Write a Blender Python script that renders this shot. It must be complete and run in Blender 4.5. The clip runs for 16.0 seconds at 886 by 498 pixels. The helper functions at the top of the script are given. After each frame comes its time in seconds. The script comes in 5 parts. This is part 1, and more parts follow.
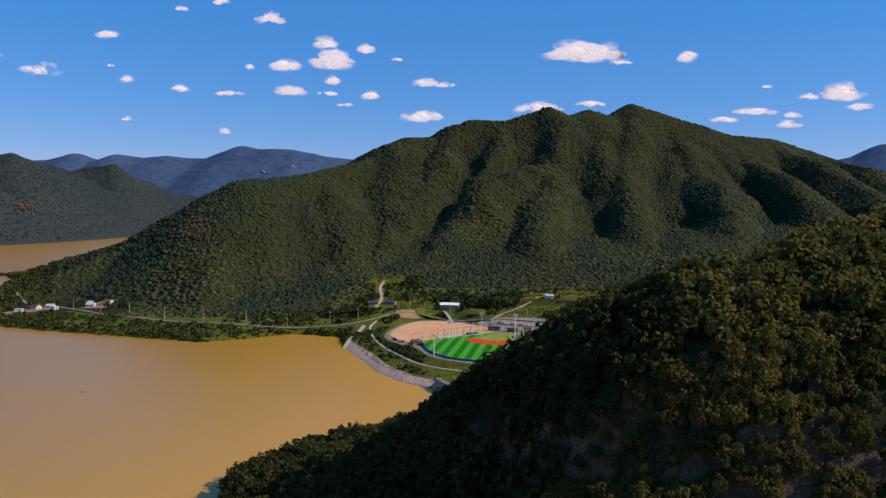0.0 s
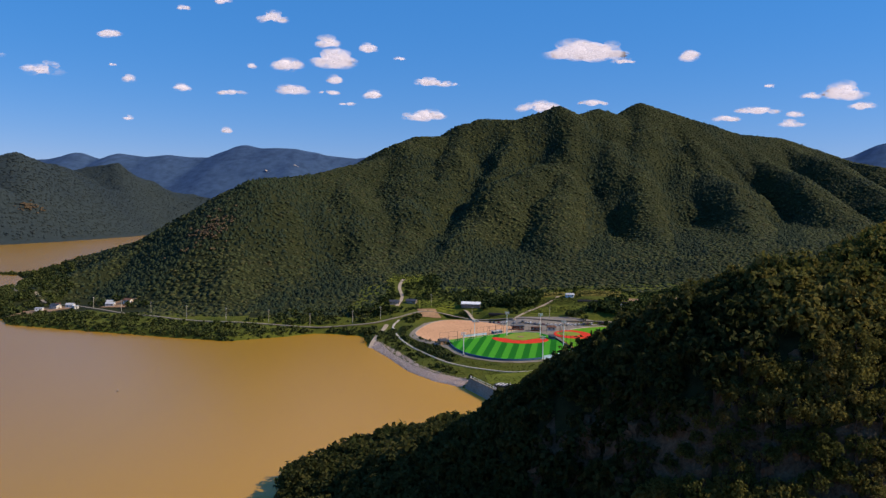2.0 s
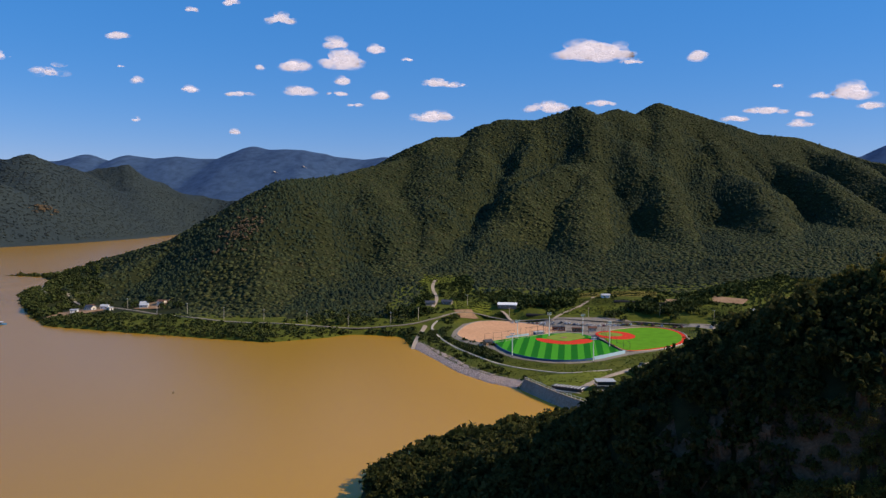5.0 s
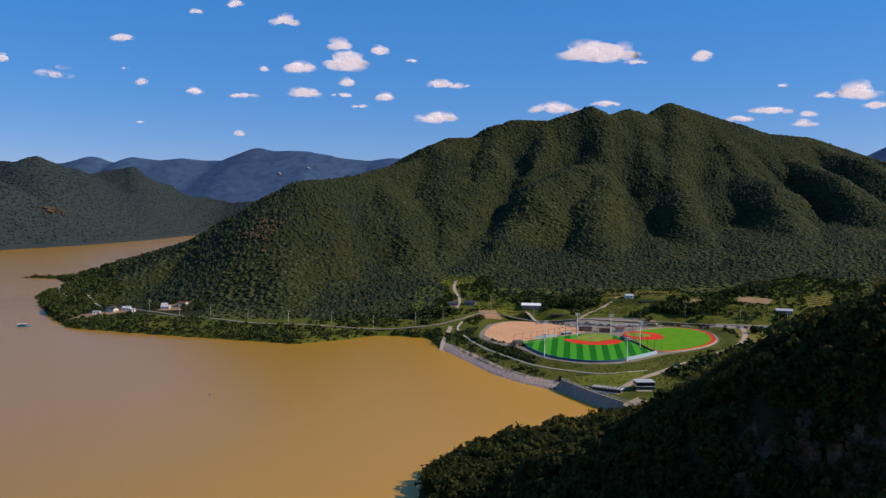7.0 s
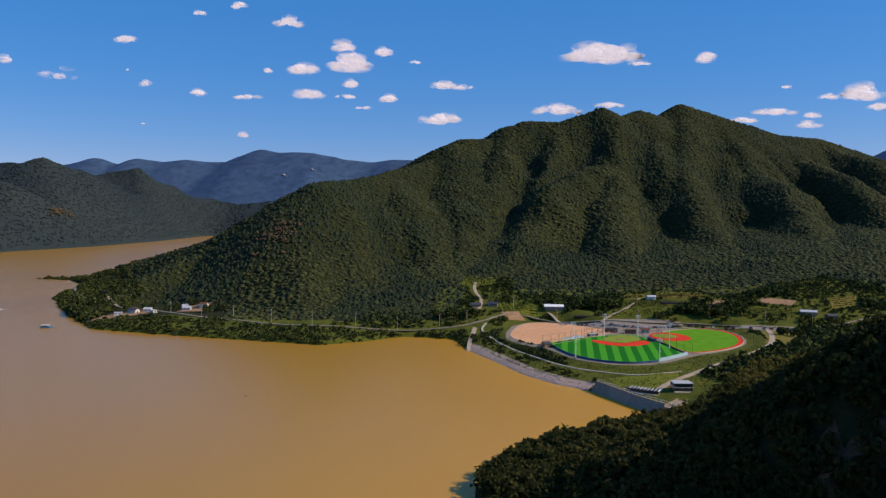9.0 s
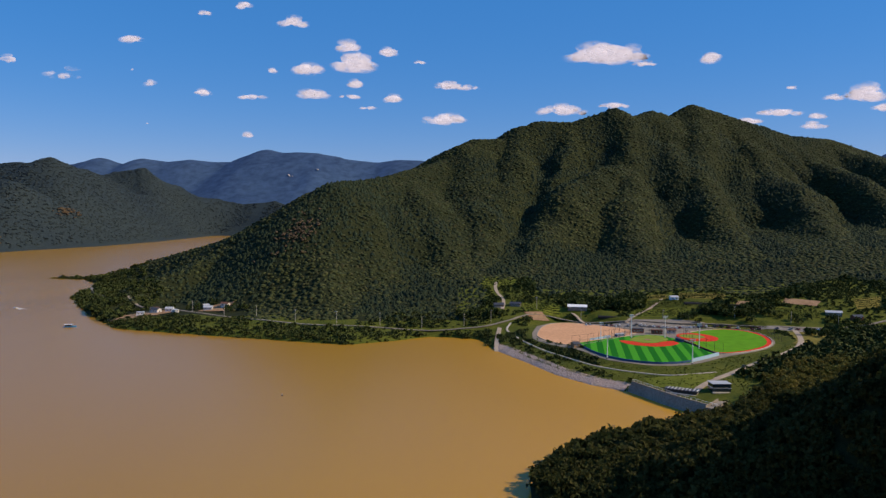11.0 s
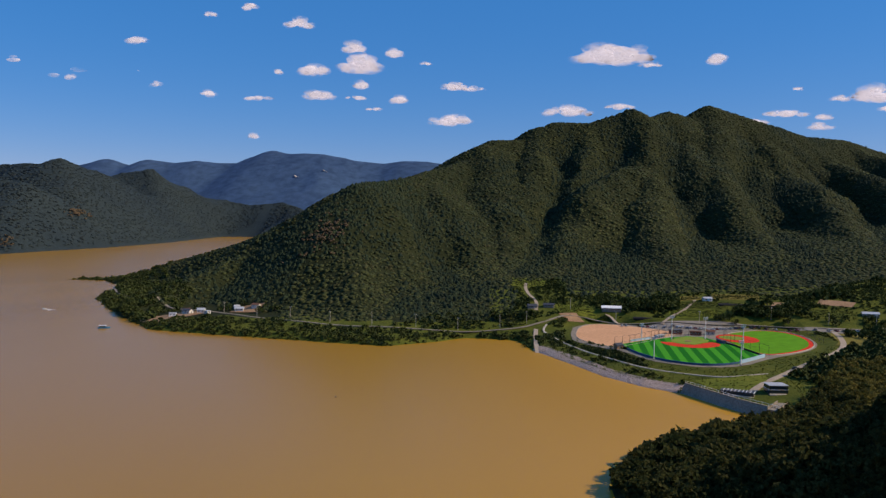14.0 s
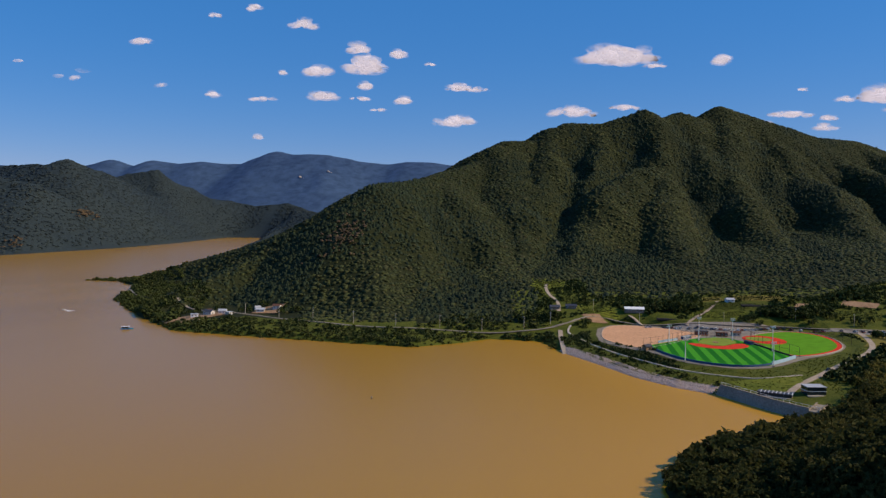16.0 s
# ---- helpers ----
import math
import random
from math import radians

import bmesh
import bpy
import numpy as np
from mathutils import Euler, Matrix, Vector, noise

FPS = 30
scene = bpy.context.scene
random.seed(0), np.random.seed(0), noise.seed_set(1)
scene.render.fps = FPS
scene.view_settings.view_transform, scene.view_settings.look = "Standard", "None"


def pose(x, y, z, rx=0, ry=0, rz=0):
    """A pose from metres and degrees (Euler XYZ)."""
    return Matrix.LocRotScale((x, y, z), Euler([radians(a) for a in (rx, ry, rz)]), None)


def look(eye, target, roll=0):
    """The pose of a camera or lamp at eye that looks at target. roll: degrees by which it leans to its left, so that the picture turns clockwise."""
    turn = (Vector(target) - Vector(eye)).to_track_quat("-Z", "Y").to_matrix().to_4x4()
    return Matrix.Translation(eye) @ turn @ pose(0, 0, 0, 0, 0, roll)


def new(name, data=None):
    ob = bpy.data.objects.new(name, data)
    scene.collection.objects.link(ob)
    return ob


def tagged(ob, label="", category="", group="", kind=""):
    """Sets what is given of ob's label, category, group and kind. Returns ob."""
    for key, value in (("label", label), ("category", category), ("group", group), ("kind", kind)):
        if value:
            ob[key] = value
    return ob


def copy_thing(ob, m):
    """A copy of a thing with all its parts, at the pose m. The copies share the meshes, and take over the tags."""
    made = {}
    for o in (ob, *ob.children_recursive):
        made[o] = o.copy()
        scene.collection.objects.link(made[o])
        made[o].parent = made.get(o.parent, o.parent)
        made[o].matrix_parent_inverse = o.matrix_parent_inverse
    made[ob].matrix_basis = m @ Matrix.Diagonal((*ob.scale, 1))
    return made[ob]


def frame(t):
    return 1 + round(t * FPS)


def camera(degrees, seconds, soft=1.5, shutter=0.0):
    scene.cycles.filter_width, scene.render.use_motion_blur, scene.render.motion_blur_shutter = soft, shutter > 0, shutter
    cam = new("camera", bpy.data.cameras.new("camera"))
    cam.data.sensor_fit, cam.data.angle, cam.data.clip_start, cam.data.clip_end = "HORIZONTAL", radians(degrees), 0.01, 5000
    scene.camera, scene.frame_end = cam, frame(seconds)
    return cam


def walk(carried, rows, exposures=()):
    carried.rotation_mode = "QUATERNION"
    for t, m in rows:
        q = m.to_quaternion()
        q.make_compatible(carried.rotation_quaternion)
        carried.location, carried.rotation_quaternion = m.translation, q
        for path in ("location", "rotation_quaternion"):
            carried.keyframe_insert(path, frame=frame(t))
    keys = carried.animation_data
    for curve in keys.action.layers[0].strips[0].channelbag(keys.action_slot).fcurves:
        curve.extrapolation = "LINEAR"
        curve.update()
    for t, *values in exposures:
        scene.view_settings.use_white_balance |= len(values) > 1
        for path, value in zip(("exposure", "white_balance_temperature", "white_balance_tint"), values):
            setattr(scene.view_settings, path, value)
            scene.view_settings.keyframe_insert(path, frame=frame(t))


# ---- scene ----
cam = camera(60.7, 16.0, soft=1.4)
PATH = [
    (0, (-4.162, 3.438, 97.695), (-4.245, 5.434, 97.604), 0.7),
    (0.5, (-8.933, 3.401, 97.602), (-9.014, 5.397, 97.511), 0.7),
    (1, (-13.708, 3.335, 97.503), (-13.79, 5.331, 97.411), 0.7),
    (1.5, (-18.568, 3.268, 97.384), (-18.65, 5.264, 97.291), 0.7),
    (2, (-23.444, 3.177, 97.261), (-23.525, 5.174, 97.168), 0.7),
    (2.5, (-28.175, 3.07, 97.131), (-28.258, 5.066, 97.038), 0.7),
    (3, (-32.928, 3.037, 97.018), (-33.013, 5.033, 96.926), 0.7),
    (3.5, (-37.666, 3.112, 96.932), (-37.753, 5.108, 96.841), 0.6),
    (4, (-42.376, 3.3, 96.881), (-42.465, 5.296, 96.79), 0.6),
    (4.2, (-44.254, 3.414, 96.86), (-44.343, 5.41, 96.769), 0.6),
    (6.3, (-63.928, 4.94, 96.16), (-64.023, 6.936, 96.07), 0.5),
    (6.5, (-65.814, 5.032, 96.136), (-65.909, 7.028, 96.046), 0.5),
    (7, (-70.536, 5.13, 96.034), (-70.632, 7.125, 95.946), 0.4),
    (7.5, (-75.271, 5.137, 95.922), (-75.367, 7.132, 95.834), 0.4),
    (8, (-80.032, 5.095, 95.776), (-80.129, 7.091, 95.69), 0.4),
    (8.5, (-84.827, 5.032, 95.638), (-84.924, 7.028, 95.554), 0.4),
    (9, (-89.552, 4.958, 95.518), (-89.65, 6.954, 95.434), 0.4),
    (11.5, (-113.103, 5.051, 94.801), (-113.206, 7.047, 94.719), 0.5),
    (12, (-117.807, 5.076, 94.733), (-117.911, 7.072, 94.652), 0.5),
    (12.5, (-122.452, 5.09, 94.669), (-122.556, 7.086, 94.587), 0.5),
    (13, (-127.071, 5.102, 94.598), (-127.176, 7.098, 94.517), 0.5),
    (13.5, (-131.678, 5.114, 94.542), (-131.783, 7.11, 94.461), 0.5),
    (14, (-136.246, 5.134, 94.514), (-136.352, 7.13, 94.434), 0.5),
    (14.5, (-140.825, 5.157, 94.508), (-140.932, 7.153, 94.428), 0.6),
    (15, (-145.422, 5.138, 94.493), (-145.53, 7.133, 94.414), 0.6),
    (15.5, (-149.975, 5.088, 94.477), (-150.084, 7.084, 94.397), 0.6),
    (16, (-154.471, 4.987, 94.458), (-154.581, 6.983, 94.38), 0.5),
]
walk(cam, [(t, look(eye, target, roll)) for t, eye, target, roll in PATH], [(0, 0.08), (4, 0.03), (9, -0.06), (12.5, -0.14), (16, -0.20)])

# ---- world, sun, exposure ----
SUN_AZ, SUN_EL = 94.0, 36.0          # degrees: clockwise from straight ahead (+y), and above the horizon
world = bpy.data.worlds.new("sky")
scene.world = world
world.use_nodes = True
wn = world.node_tree
wn.nodes.clear()
w_out = wn.nodes.new("ShaderNodeOutputWorld")
w_bg = wn.nodes.new("ShaderNodeBackground")
w_sky = wn.nodes.new("ShaderNodeTexSky")
w_sky.sky_type = "NISHITA"
w_sky.sun_disc = False
w_sky.sun_elevation = radians(SUN_EL)
w_sky.sun_rotation = radians(SUN_AZ)
w_sky.altitude, w_sky.air_density, w_sky.dust_density, w_sky.ozone_density = 100, 1.0, 0.3, 3.0
w_bg.inputs["Strength"].default_value = 0.104
w_hue = wn.nodes.new("ShaderNodeHueSaturation")
w_hue.inputs["Saturation"].default_value = 1.55
wn.links.new(w_sky.outputs[0], w_hue.inputs["Color"])
w_tint = wn.nodes.new("ShaderNodeMix")
w_tint.data_type, w_tint.blend_type = "RGBA", "MULTIPLY"
w_tint.inputs["Factor"].default_value = 1.0
w_tint.inputs["B"].default_value = (1.30, 1.02, 1.20, 1)
wn.links.new(w_hue.outputs[0], w_tint.inputs["A"])
w_even = wn.nodes.new("ShaderNodeMix")     # thin high haze evens out the clear sky's gradient
w_even.data_type = "RGBA"
w_even.inputs["Factor"].default_value = 0.58
w_even.inputs["B"].default_value = (0.90, 2.70, 6.60, 1)
wn.links.new(w_tint.outputs["Result"], w_even.inputs["A"])
wn.links.new(w_even.outputs["Result"], w_bg.inputs[0])
wn.links.new(w_bg.outputs[0], w_out.inputs[0])

sun = new("sun", bpy.data.lights.new("sun", "SUN"))
sun.data.energy, sun.data.angle, sun.data.color = 5.0, radians(0.5), (1.0, 0.82, 0.60)
_a, _e = radians(SUN_AZ), radians(SUN_EL)
SUN_DIR = Vector((math.sin(_a) * math.cos(_e), math.cos(_a) * math.cos(_e), math.sin(_e)))
sun.matrix_world = look(SUN_DIR * 3000, (0, 0, 0))


# ---- materials ----
def shader(name, rough=0.8, metal=0.0, spec=0.3):
    m = bpy.data.materials.new(name)
    m.use_nodes = True
    nt = m.node_tree
    b = nt.nodes["Principled BSDF"]
    b.inputs["Roughness"].default_value = rough
    b.inputs["Metallic"].default_value = metal
    b.inputs["Specular IOR Level"].default_value = spec
    return m, nt, b


def ramp(nt, fac, stops):
    r = nt.nodes.new("ShaderNodeValToRGB")
    el = r.color_ramp.elements
    while len(el) < len(stops):
        el.new(0.5)
    for e, (p, c) in zip(el, stops):
        e.position, e.color = p, (*c, 1)
    nt.links.new(fac, r.inputs[0])
    return r.outputs[0]


def noise_tex(nt, scale, detail=4, rough=0.55, coords=None, dist=0.0):
    n = nt.nodes.new("ShaderNodeTexNoise")
    n.inputs["Scale"].default_value, n.inputs["Detail"].default_value = scale, detail
    n.inputs["Roughness"].default_value, n.inputs["Distortion"].default_value = rough, dist
    if coords is not None:
        nt.links.new(coords, n.inputs["Vector"])
    return n.outputs[0]


def place_of(nt, sc=(1, 1, 1), rot=0.0):
    g = nt.nodes.new("ShaderNodeNewGeometry")
    mp = nt.nodes.new("ShaderNodeMapping")
    mp.inputs["Scale"].default_value = sc
    mp.inputs["Rotation"].default_value = (0, 0, rot)
    nt.links.new(g.outputs["Position"], mp.inputs[0])
    return mp.outputs[0]


def mixc(nt, fac, a, b, mode="MIX"):
    n = nt.nodes.new("ShaderNodeMix")
    n.data_type, n.blend_type = "RGBA", mode
    for sock, v in ((n.inputs["Factor"], fac), (n.inputs["A"], a), (n.inputs["B"], b)):
        if isinstance(v, (int, float)):
            sock.default_value = v
        elif isinstance(v, tuple):
            sock.default_value = (*v, 1)
        else:
            nt.links.new(v, sock)
    return n.outputs["Result"]


def bump(nt, b, height, strength, dist=0.1):
    n = nt.nodes.new("ShaderNodeBump")
    n.inputs["Strength"].default_value, n.inputs["Distance"].default_value = strength, dist
    nt.links.new(height, n.inputs["Height"])
    nt.links.new(n.outputs[0], b.inputs["Normal"])


def earthy(name, dark, light, scale, fine=8.0, rough=0.9, relief=0.4, dist=0.1, spec=0.08):
    """A matt mottled surface: patches at one scale, grain at another."""
    m, nt, b = shader(name, rough, 0, spec)
    p = place_of(nt)
    big, small = noise_tex(nt, scale, 5, 0.6, p), noise_tex(nt, scale * fine, 3, 0.6, p)
    c = ramp(nt, big, [(0.32, dark), (0.68, light)])
    c = mixc(nt, 0.35, c, ramp(nt, small, [(0.3, tuple(v * 0.45 for v in dark)), (0.7, tuple(min(1, v * 1.5) for v in light))]))
    nt.links.new(c, b.inputs["Base Color"])
    bump(nt, b, small, relief, dist)
    return m


def plain(name, col, rough=0.6, metal=0.0, spec=0.4, vary=0.2, scale=1.5):
    m, nt, b = shader(name, rough, metal, spec)
    n = noise_tex(nt, scale, 4, 0.6, place_of(nt))
    c = ramp(nt, n, [(0.25, tuple(v * (1 - vary) for v in col)), (0.75, tuple(min(1, v * (1 + vary)) for v in col))])
    nt.links.new(c, b.inputs["Base Color"])
    return m


def foliage(name, tones, rough=0.75, patch=0.012, per="island", grain=2.5, thin=0.0):
    """Leaves: a tone for each crown, drifting over large patches of the wood, with fine leaf grain."""
    m, nt, b = shader(name, rough, 0, 0.06)
    if per == "island":
        g = nt.nodes.new("ShaderNodeNewGeometry")
        rnd = g.outputs["Random Per Island"]
    else:
        g = nt.nodes.new("ShaderNodeObjectInfo")
        rnd = g.outputs["Random"]
    k = len(tones) - 1
    own = ramp(nt, rnd, [(i / k, c) for i, c in enumerate(tones)])
    p = place_of(nt)
    drift = noise_tex(nt, patch, 3, 0.5, p)
    c = mixc(nt, 0.55, own, ramp(nt, drift, [(0.35, tones[0]), (0.62, tones[-2])]))
    leaf = noise_tex(nt, grain, 2, 0.7, p)
    c = mixc(nt, 0.8, c, ramp(nt, leaf, [(0.28, (0.35, 0.35, 0.35)), (0.72, (1.4, 1.4, 1.3))]), "MULTIPLY")
    nt.links.new(c, b.inputs["Base Color"])
    bump(nt, b, leaf, 0.6, 0.5)
    if thin:
        tl, mx = nt.nodes.new("ShaderNodeBsdfTranslucent"), nt.nodes.new("ShaderNodeMixShader")
        nt.links.new(c, tl.inputs[0])
        mx.inputs[0].default_value = thin
        nt.links.new(b.outputs[0], mx.inputs[1])
        nt.links.new(tl.outputs[0], mx.inputs[2])
        nt.links.new(mx.outputs[0], nt.nodes["Material Output"].inputs[0])
    return m


M_FOREST_FLOOR = earthy("forest_floor", (0.012, 0.017, 0.007), (0.030, 0.034, 0.012), 0.03, 12, 0.95, 0.6, 1.0)
M_MOUNTAIN_TREES = foliage("mountain_trees", [(0.026, 0.036, 0.017), (0.034, 0.045, 0.019), (0.043, 0.053, 0.021), (0.058, 0.065, 0.024), (0.064, 0.052, 0.027)], patch=0.005, grain=0.4)
M_MOUNTAIN_PINES = foliage("mountain_pines", [(0.018, 0.028, 0.018), (0.023, 0.035, 0.020), (0.029, 0.041, 0.021), (0.038, 0.048, 0.021)], patch=0.006, grain=0.4)
# blue of the distance haze mixed into the leaf tones
M_HAZED_BANK_TREES = foliage("hazed_bank_trees", [(0.024, 0.035, 0.042), (0.029, 0.042, 0.047), (0.036, 0.048, 0.048), (0.047, 0.051, 0.049)], patch=0.004, grain=0.25)
M_NEAR_LEAVES = foliage("near_leaves", [(0.022, 0.034, 0.011), (0.034, 0.048, 0.014), (0.054, 0.066, 0.019), (0.088, 0.086, 0.027), (0.104, 0.084, 0.030)], patch=0.03, grain=2.5, thin=0.4)
# lit copy of near_leaves: golden sunlight on the upper slope put into the tones
M_SUNLIT_LEAVES = foliage("sunlit_leaves", [(0.036, 0.054, 0.014), (0.064, 0.082, 0.020), (0.120, 0.124, 0.032), (0.190, 0.162, 0.044), (0.210, 0.150, 0.050)], patch=0.03, grain=2.5, thin=0.4)
M_SHRUB = foliage("shrub_leaves", [(0.026, 0.040, 0.013), (0.045, 0.062, 0.017), (0.068, 0.082, 0.022), (0.085, 0.078, 0.030)], patch=0.05, grain=2.0)
M_WEEDS = foliage("bank_weed_leaves", [(0.055, 0.085, 0.014), (0.085, 0.115, 0.018), (0.12, 0.13, 0.024), (0.15, 0.14, 0.03)], patch=0.06, grain=2.0, thin=0.2)
# distance haze put into the base colour as blue
M_HAZE_HILLS = earthy("haze_blue_woods", (0.040, 0.072, 0.140), (0.052, 0.090, 0.158), 0.003, 7, 1.0, 0.02, 2.0, 0.0)
M_BARK = earthy("bark", (0.05, 0.04, 0.03), (0.12, 0.10, 0.08), 1.5, 6, 0.95, 0.7, 0.05)
M_ROCK = earthy("cliff_rock", (0.030, 0.021, 0.012), (0.115, 0.084, 0.052), 0.16, 9, 0.9, 1.0, 0.5)
M_RIPRAP = earthy("riprap_stone", (0.44, 0.31, 0.24), (0.64, 0.49, 0.40), 0.6, 6, 0.95, 0.8, 0.2)
M_CONCRETE = earthy("concrete", (0.16, 0.135, 0.105), (0.28, 0.24, 0.19), 0.12, 10, 0.9, 0.3, 0.05)
M_PALE_CONCRETE = earthy("pale_concrete", (0.34, 0.30, 0.24), (0.48, 0.43, 0.36), 0.12, 10, 0.9, 0.3, 0.05)
M_ASPHALT = earthy("asphalt", (0.17, 0.150, 0.125), (0.28, 0.245, 0.21), 0.15, 12, 0.92, 0.3, 0.03)
M_TAN_ROAD = earthy("dusty_paving", (0.28, 0.22, 0.16), (0.42, 0.34, 0.26), 0.12, 10, 0.92, 0.3, 0.03)
M_GRASS = earthy("meadow_grass", (0.060, 0.092, 0.010), (0.16, 0.165, 0.022), 0.06, 14, 0.95, 0.7, 0.3)
M_ROUGH_GRASS = earthy("rough_bank_grass", (0.034, 0.054, 0.008), (0.105, 0.110, 0.016), 0.09, 14, 0.95, 0.8, 0.4)
M_GOLD_FIELD = earthy("ripening_field", (0.11, 0.10, 0.02), (0.20, 0.16, 0.035), 0.08, 10, 0.95, 0.6, 0.3)
M_DRY_SOIL = earthy("dry_soil", (0.22, 0.13, 0.07), (0.34, 0.22, 0.13), 0.1, 9, 0.95, 0.4, 0.1)
M_SAND = earthy("sports_sand", (0.50, 0.27, 0.14), (0.60, 0.34, 0.19), 0.05, 10, 0.95, 0.2, 0.05)
M_RED_TURF = plain("red_clay_turf", (0.58, 0.045, 0.022), 0.9, 0, 0.05, 0.18, 0.4)
M_TURF_DARK = plain("dark_turf_stripe", (0.012, 0.135, 0.010), 0.9, 0, 0.05, 0.15, 0.5)
M_TURF_LIGHT = plain("light_turf_stripe", (0.055, 0.28, 0.018), 0.9, 0, 0.05, 0.15, 0.5)
M_TURF_PLAIN = plain("plain_turf", (0.10, 0.26, 0.012), 0.9, 0, 0.05, 0.2, 0.15)
M_TURF_PALE = plain("pale_infield_turf", (0.20, 0.26, 0.040), 0.9, 0, 0.05, 0.2, 0.2)
M_WHITE = plain("white_paint", (0.75, 0.75, 0.73), 0.5, 0, 0.4, 0.08)
M_STEEL = plain("galvanised_steel", (0.45, 0.46, 0.46), 0.45, 0.6, 0.5, 0.12)
M_DARK_METAL = plain("dark_metal", (0.035, 0.035, 0.038), 0.5, 0.3, 0.5, 0.2)
M_BLUE_PAD = plain("blue_padding", (0.035, 0.085, 0.17), 0.7, 0, 0.3, 0.2)
M_LIGHT_PAD = plain("pale_blue_padding", (0.30, 0.45, 0.55), 0.7, 0, 0.3, 0.15)
M_DARK_ROOF = plain("dark_roof_sheet", (0.05, 0.05, 0.055), 0.5, 0.1, 0.4, 0.25)
M_GREY_ROOF = plain("grey_roof_sheet", (0.50, 0.50, 0.50), 0.45, 0.2, 0.4, 0.12)
M_BRICK = plain("red_brick_wall", (0.20, 0.075, 0.05), 0.85, 0, 0.2, 0.25, 2.0)
M_BROWN_ROOF = plain("brown_roof", (0.14, 0.07, 0.045), 0.8, 0, 0.2, 0.25)
M_PLASTER = plain("pale_plaster", (0.55, 0.52, 0.47), 0.85, 0, 0.2, 0.15)
M_DARK_NET = plain("black_net_plastic", (0.02, 0.02, 0.022), 0.8, 0, 0.2, 0.3)
M_BLUE_HULL = plain("blue_hull_paint", (0.03, 0.22, 0.42), 0.4, 0, 0.5, 0.15)
M_TYRE = plain("tyre_rubber", (0.02, 0.02, 0.02), 0.9, 0, 0.2, 0.1)


def glass_mat():
    m, nt, b = shader("tinted_window_glass", 0.06, 0, 0.6)
    b.inputs["Base Color"].default_value = (0.025, 0.035, 0.04, 1)
    return m


M_GLASS = glass_mat()


def water_mat():
    m, nt, b = shader("muddy_water", 0.26, 0, 0.20)
    p = place_of(nt)
    silt = noise_tex(nt, 0.0045, 4, 0.5, place_of(nt, (1, 0.35, 1)), 0.6)
    c = ramp(nt, silt, [(0.30, (0.345, 0.190, 0.018)), (0.70, (0.385, 0.216, 0.026))])
    sep = nt.nodes.new("ShaderNodeSeparateXYZ")      # base colour runs from duller in the west to more golden by the dike
    nt.links.new(p, sep.inputs[0])
    reach = nt.nodes.new("ShaderNodeMapRange")
    reach.interpolation_type = "SMOOTHSTEP"
    reach.inputs["From Min"].default_value, reach.inputs["From Max"].default_value = -340, -20
    nt.links.new(sep.outputs["X"], reach.inputs["Value"])
    c = mixc(nt, 1.0, c, ramp(nt, reach.outputs[0], [(0.0, (0.86, 0.82, 0.80)), (0.5, (0.95, 0.92, 0.75)), (1.0, (1.28, 1.20, 0.75))]), "MULTIPLY")
    nt.links.new(c, b.inputs["Base Color"])
    fine, mid = noise_tex(nt, 0.9, 3, 0.6, p), noise_tex(nt, 0.07, 3, 0.5, p)
    add = nt.nodes.new("ShaderNodeMath")
    add.operation = "ADD"
    nt.links.new(fine, add.inputs[0])
    nt.links.new(mid, add.inputs[1])
    bump(nt, b, add.outputs[0], 0.18, 0.25)
    return m


M_WATER = water_mat()


def cloud_mat():
    """Thin vapour: white from its own glow in place of sunlight, torn by noise and fading out towards the rim of each
    cloud.
    """
    m, nt, b = shader("cloud_vapour", 1.0, 0, 0.0)
    b.inputs["Base Color"].default_value = (0.90, 0.86, 0.88, 1)
    t = nt.nodes.new("ShaderNodeBsdfTransparent")
    glow = nt.nodes.new("ShaderNodeEmission")
    glow.inputs[0].default_value, glow.inputs[1].default_value = (0.97, 0.84, 0.92, 1), 0.94
    body, mx = nt.nodes.new("ShaderNodeMixShader"), nt.nodes.new("ShaderNodeMixShader")
    body.inputs[0].default_value = 0.72
    nt.links.new(b.outputs[0], body.inputs[1])
    nt.links.new(glow.outputs[0], body.inputs[2])
    tc = nt.nodes.new("ShaderNodeTexCoord")
    mp = nt.nodes.new("ShaderNodeMapping")
    mp.vector_type = "TEXTURE"
    mp.inputs["Location"].default_value = (0.5, 0.5, 0.42)
    mp.inputs["Scale"].default_value = (0.5, 9.0, 0.56)
    nt.links.new(tc.outputs["Generated"], mp.inputs[0])
    ln = nt.nodes.new("ShaderNodeVectorMath")
    ln.operation = "LENGTH"
    nt.links.new(mp.outputs[0], ln.inputs[0])
    torn = noise_tex(nt, 0.017, 5, 0.62, place_of(nt, (0.8, 1, 1.3)))
    rim = ramp(nt, ln.outputs["Value"], [(0.25, (1, 1, 1)), (0.95, (0, 0, 0))])
    ragged = ramp(nt, torn, [(0.38, (0.03, 0.03, 0.03)), (0.60, (1, 1, 1))])
    a = mixc(nt, 1.0, rim, ragged, "MULTIPLY")
    k = nt.nodes.new("ShaderNodeMath")
    k.operation = "MULTIPLY"
    k.inputs[1].default_value = 0.85
    nt.links.new(a, k.inputs[0])
    nt.links.new(k.outputs[0], mx.inputs[0])
    nt.links.new(t.outputs[0], mx.inputs[1])
    nt.links.new(body.outputs[0], mx.inputs[2])
    nt.links.new(mx.outputs[0], nt.nodes["Material Output"].inputs[0])
    return m


M_CLOUD = cloud_mat()


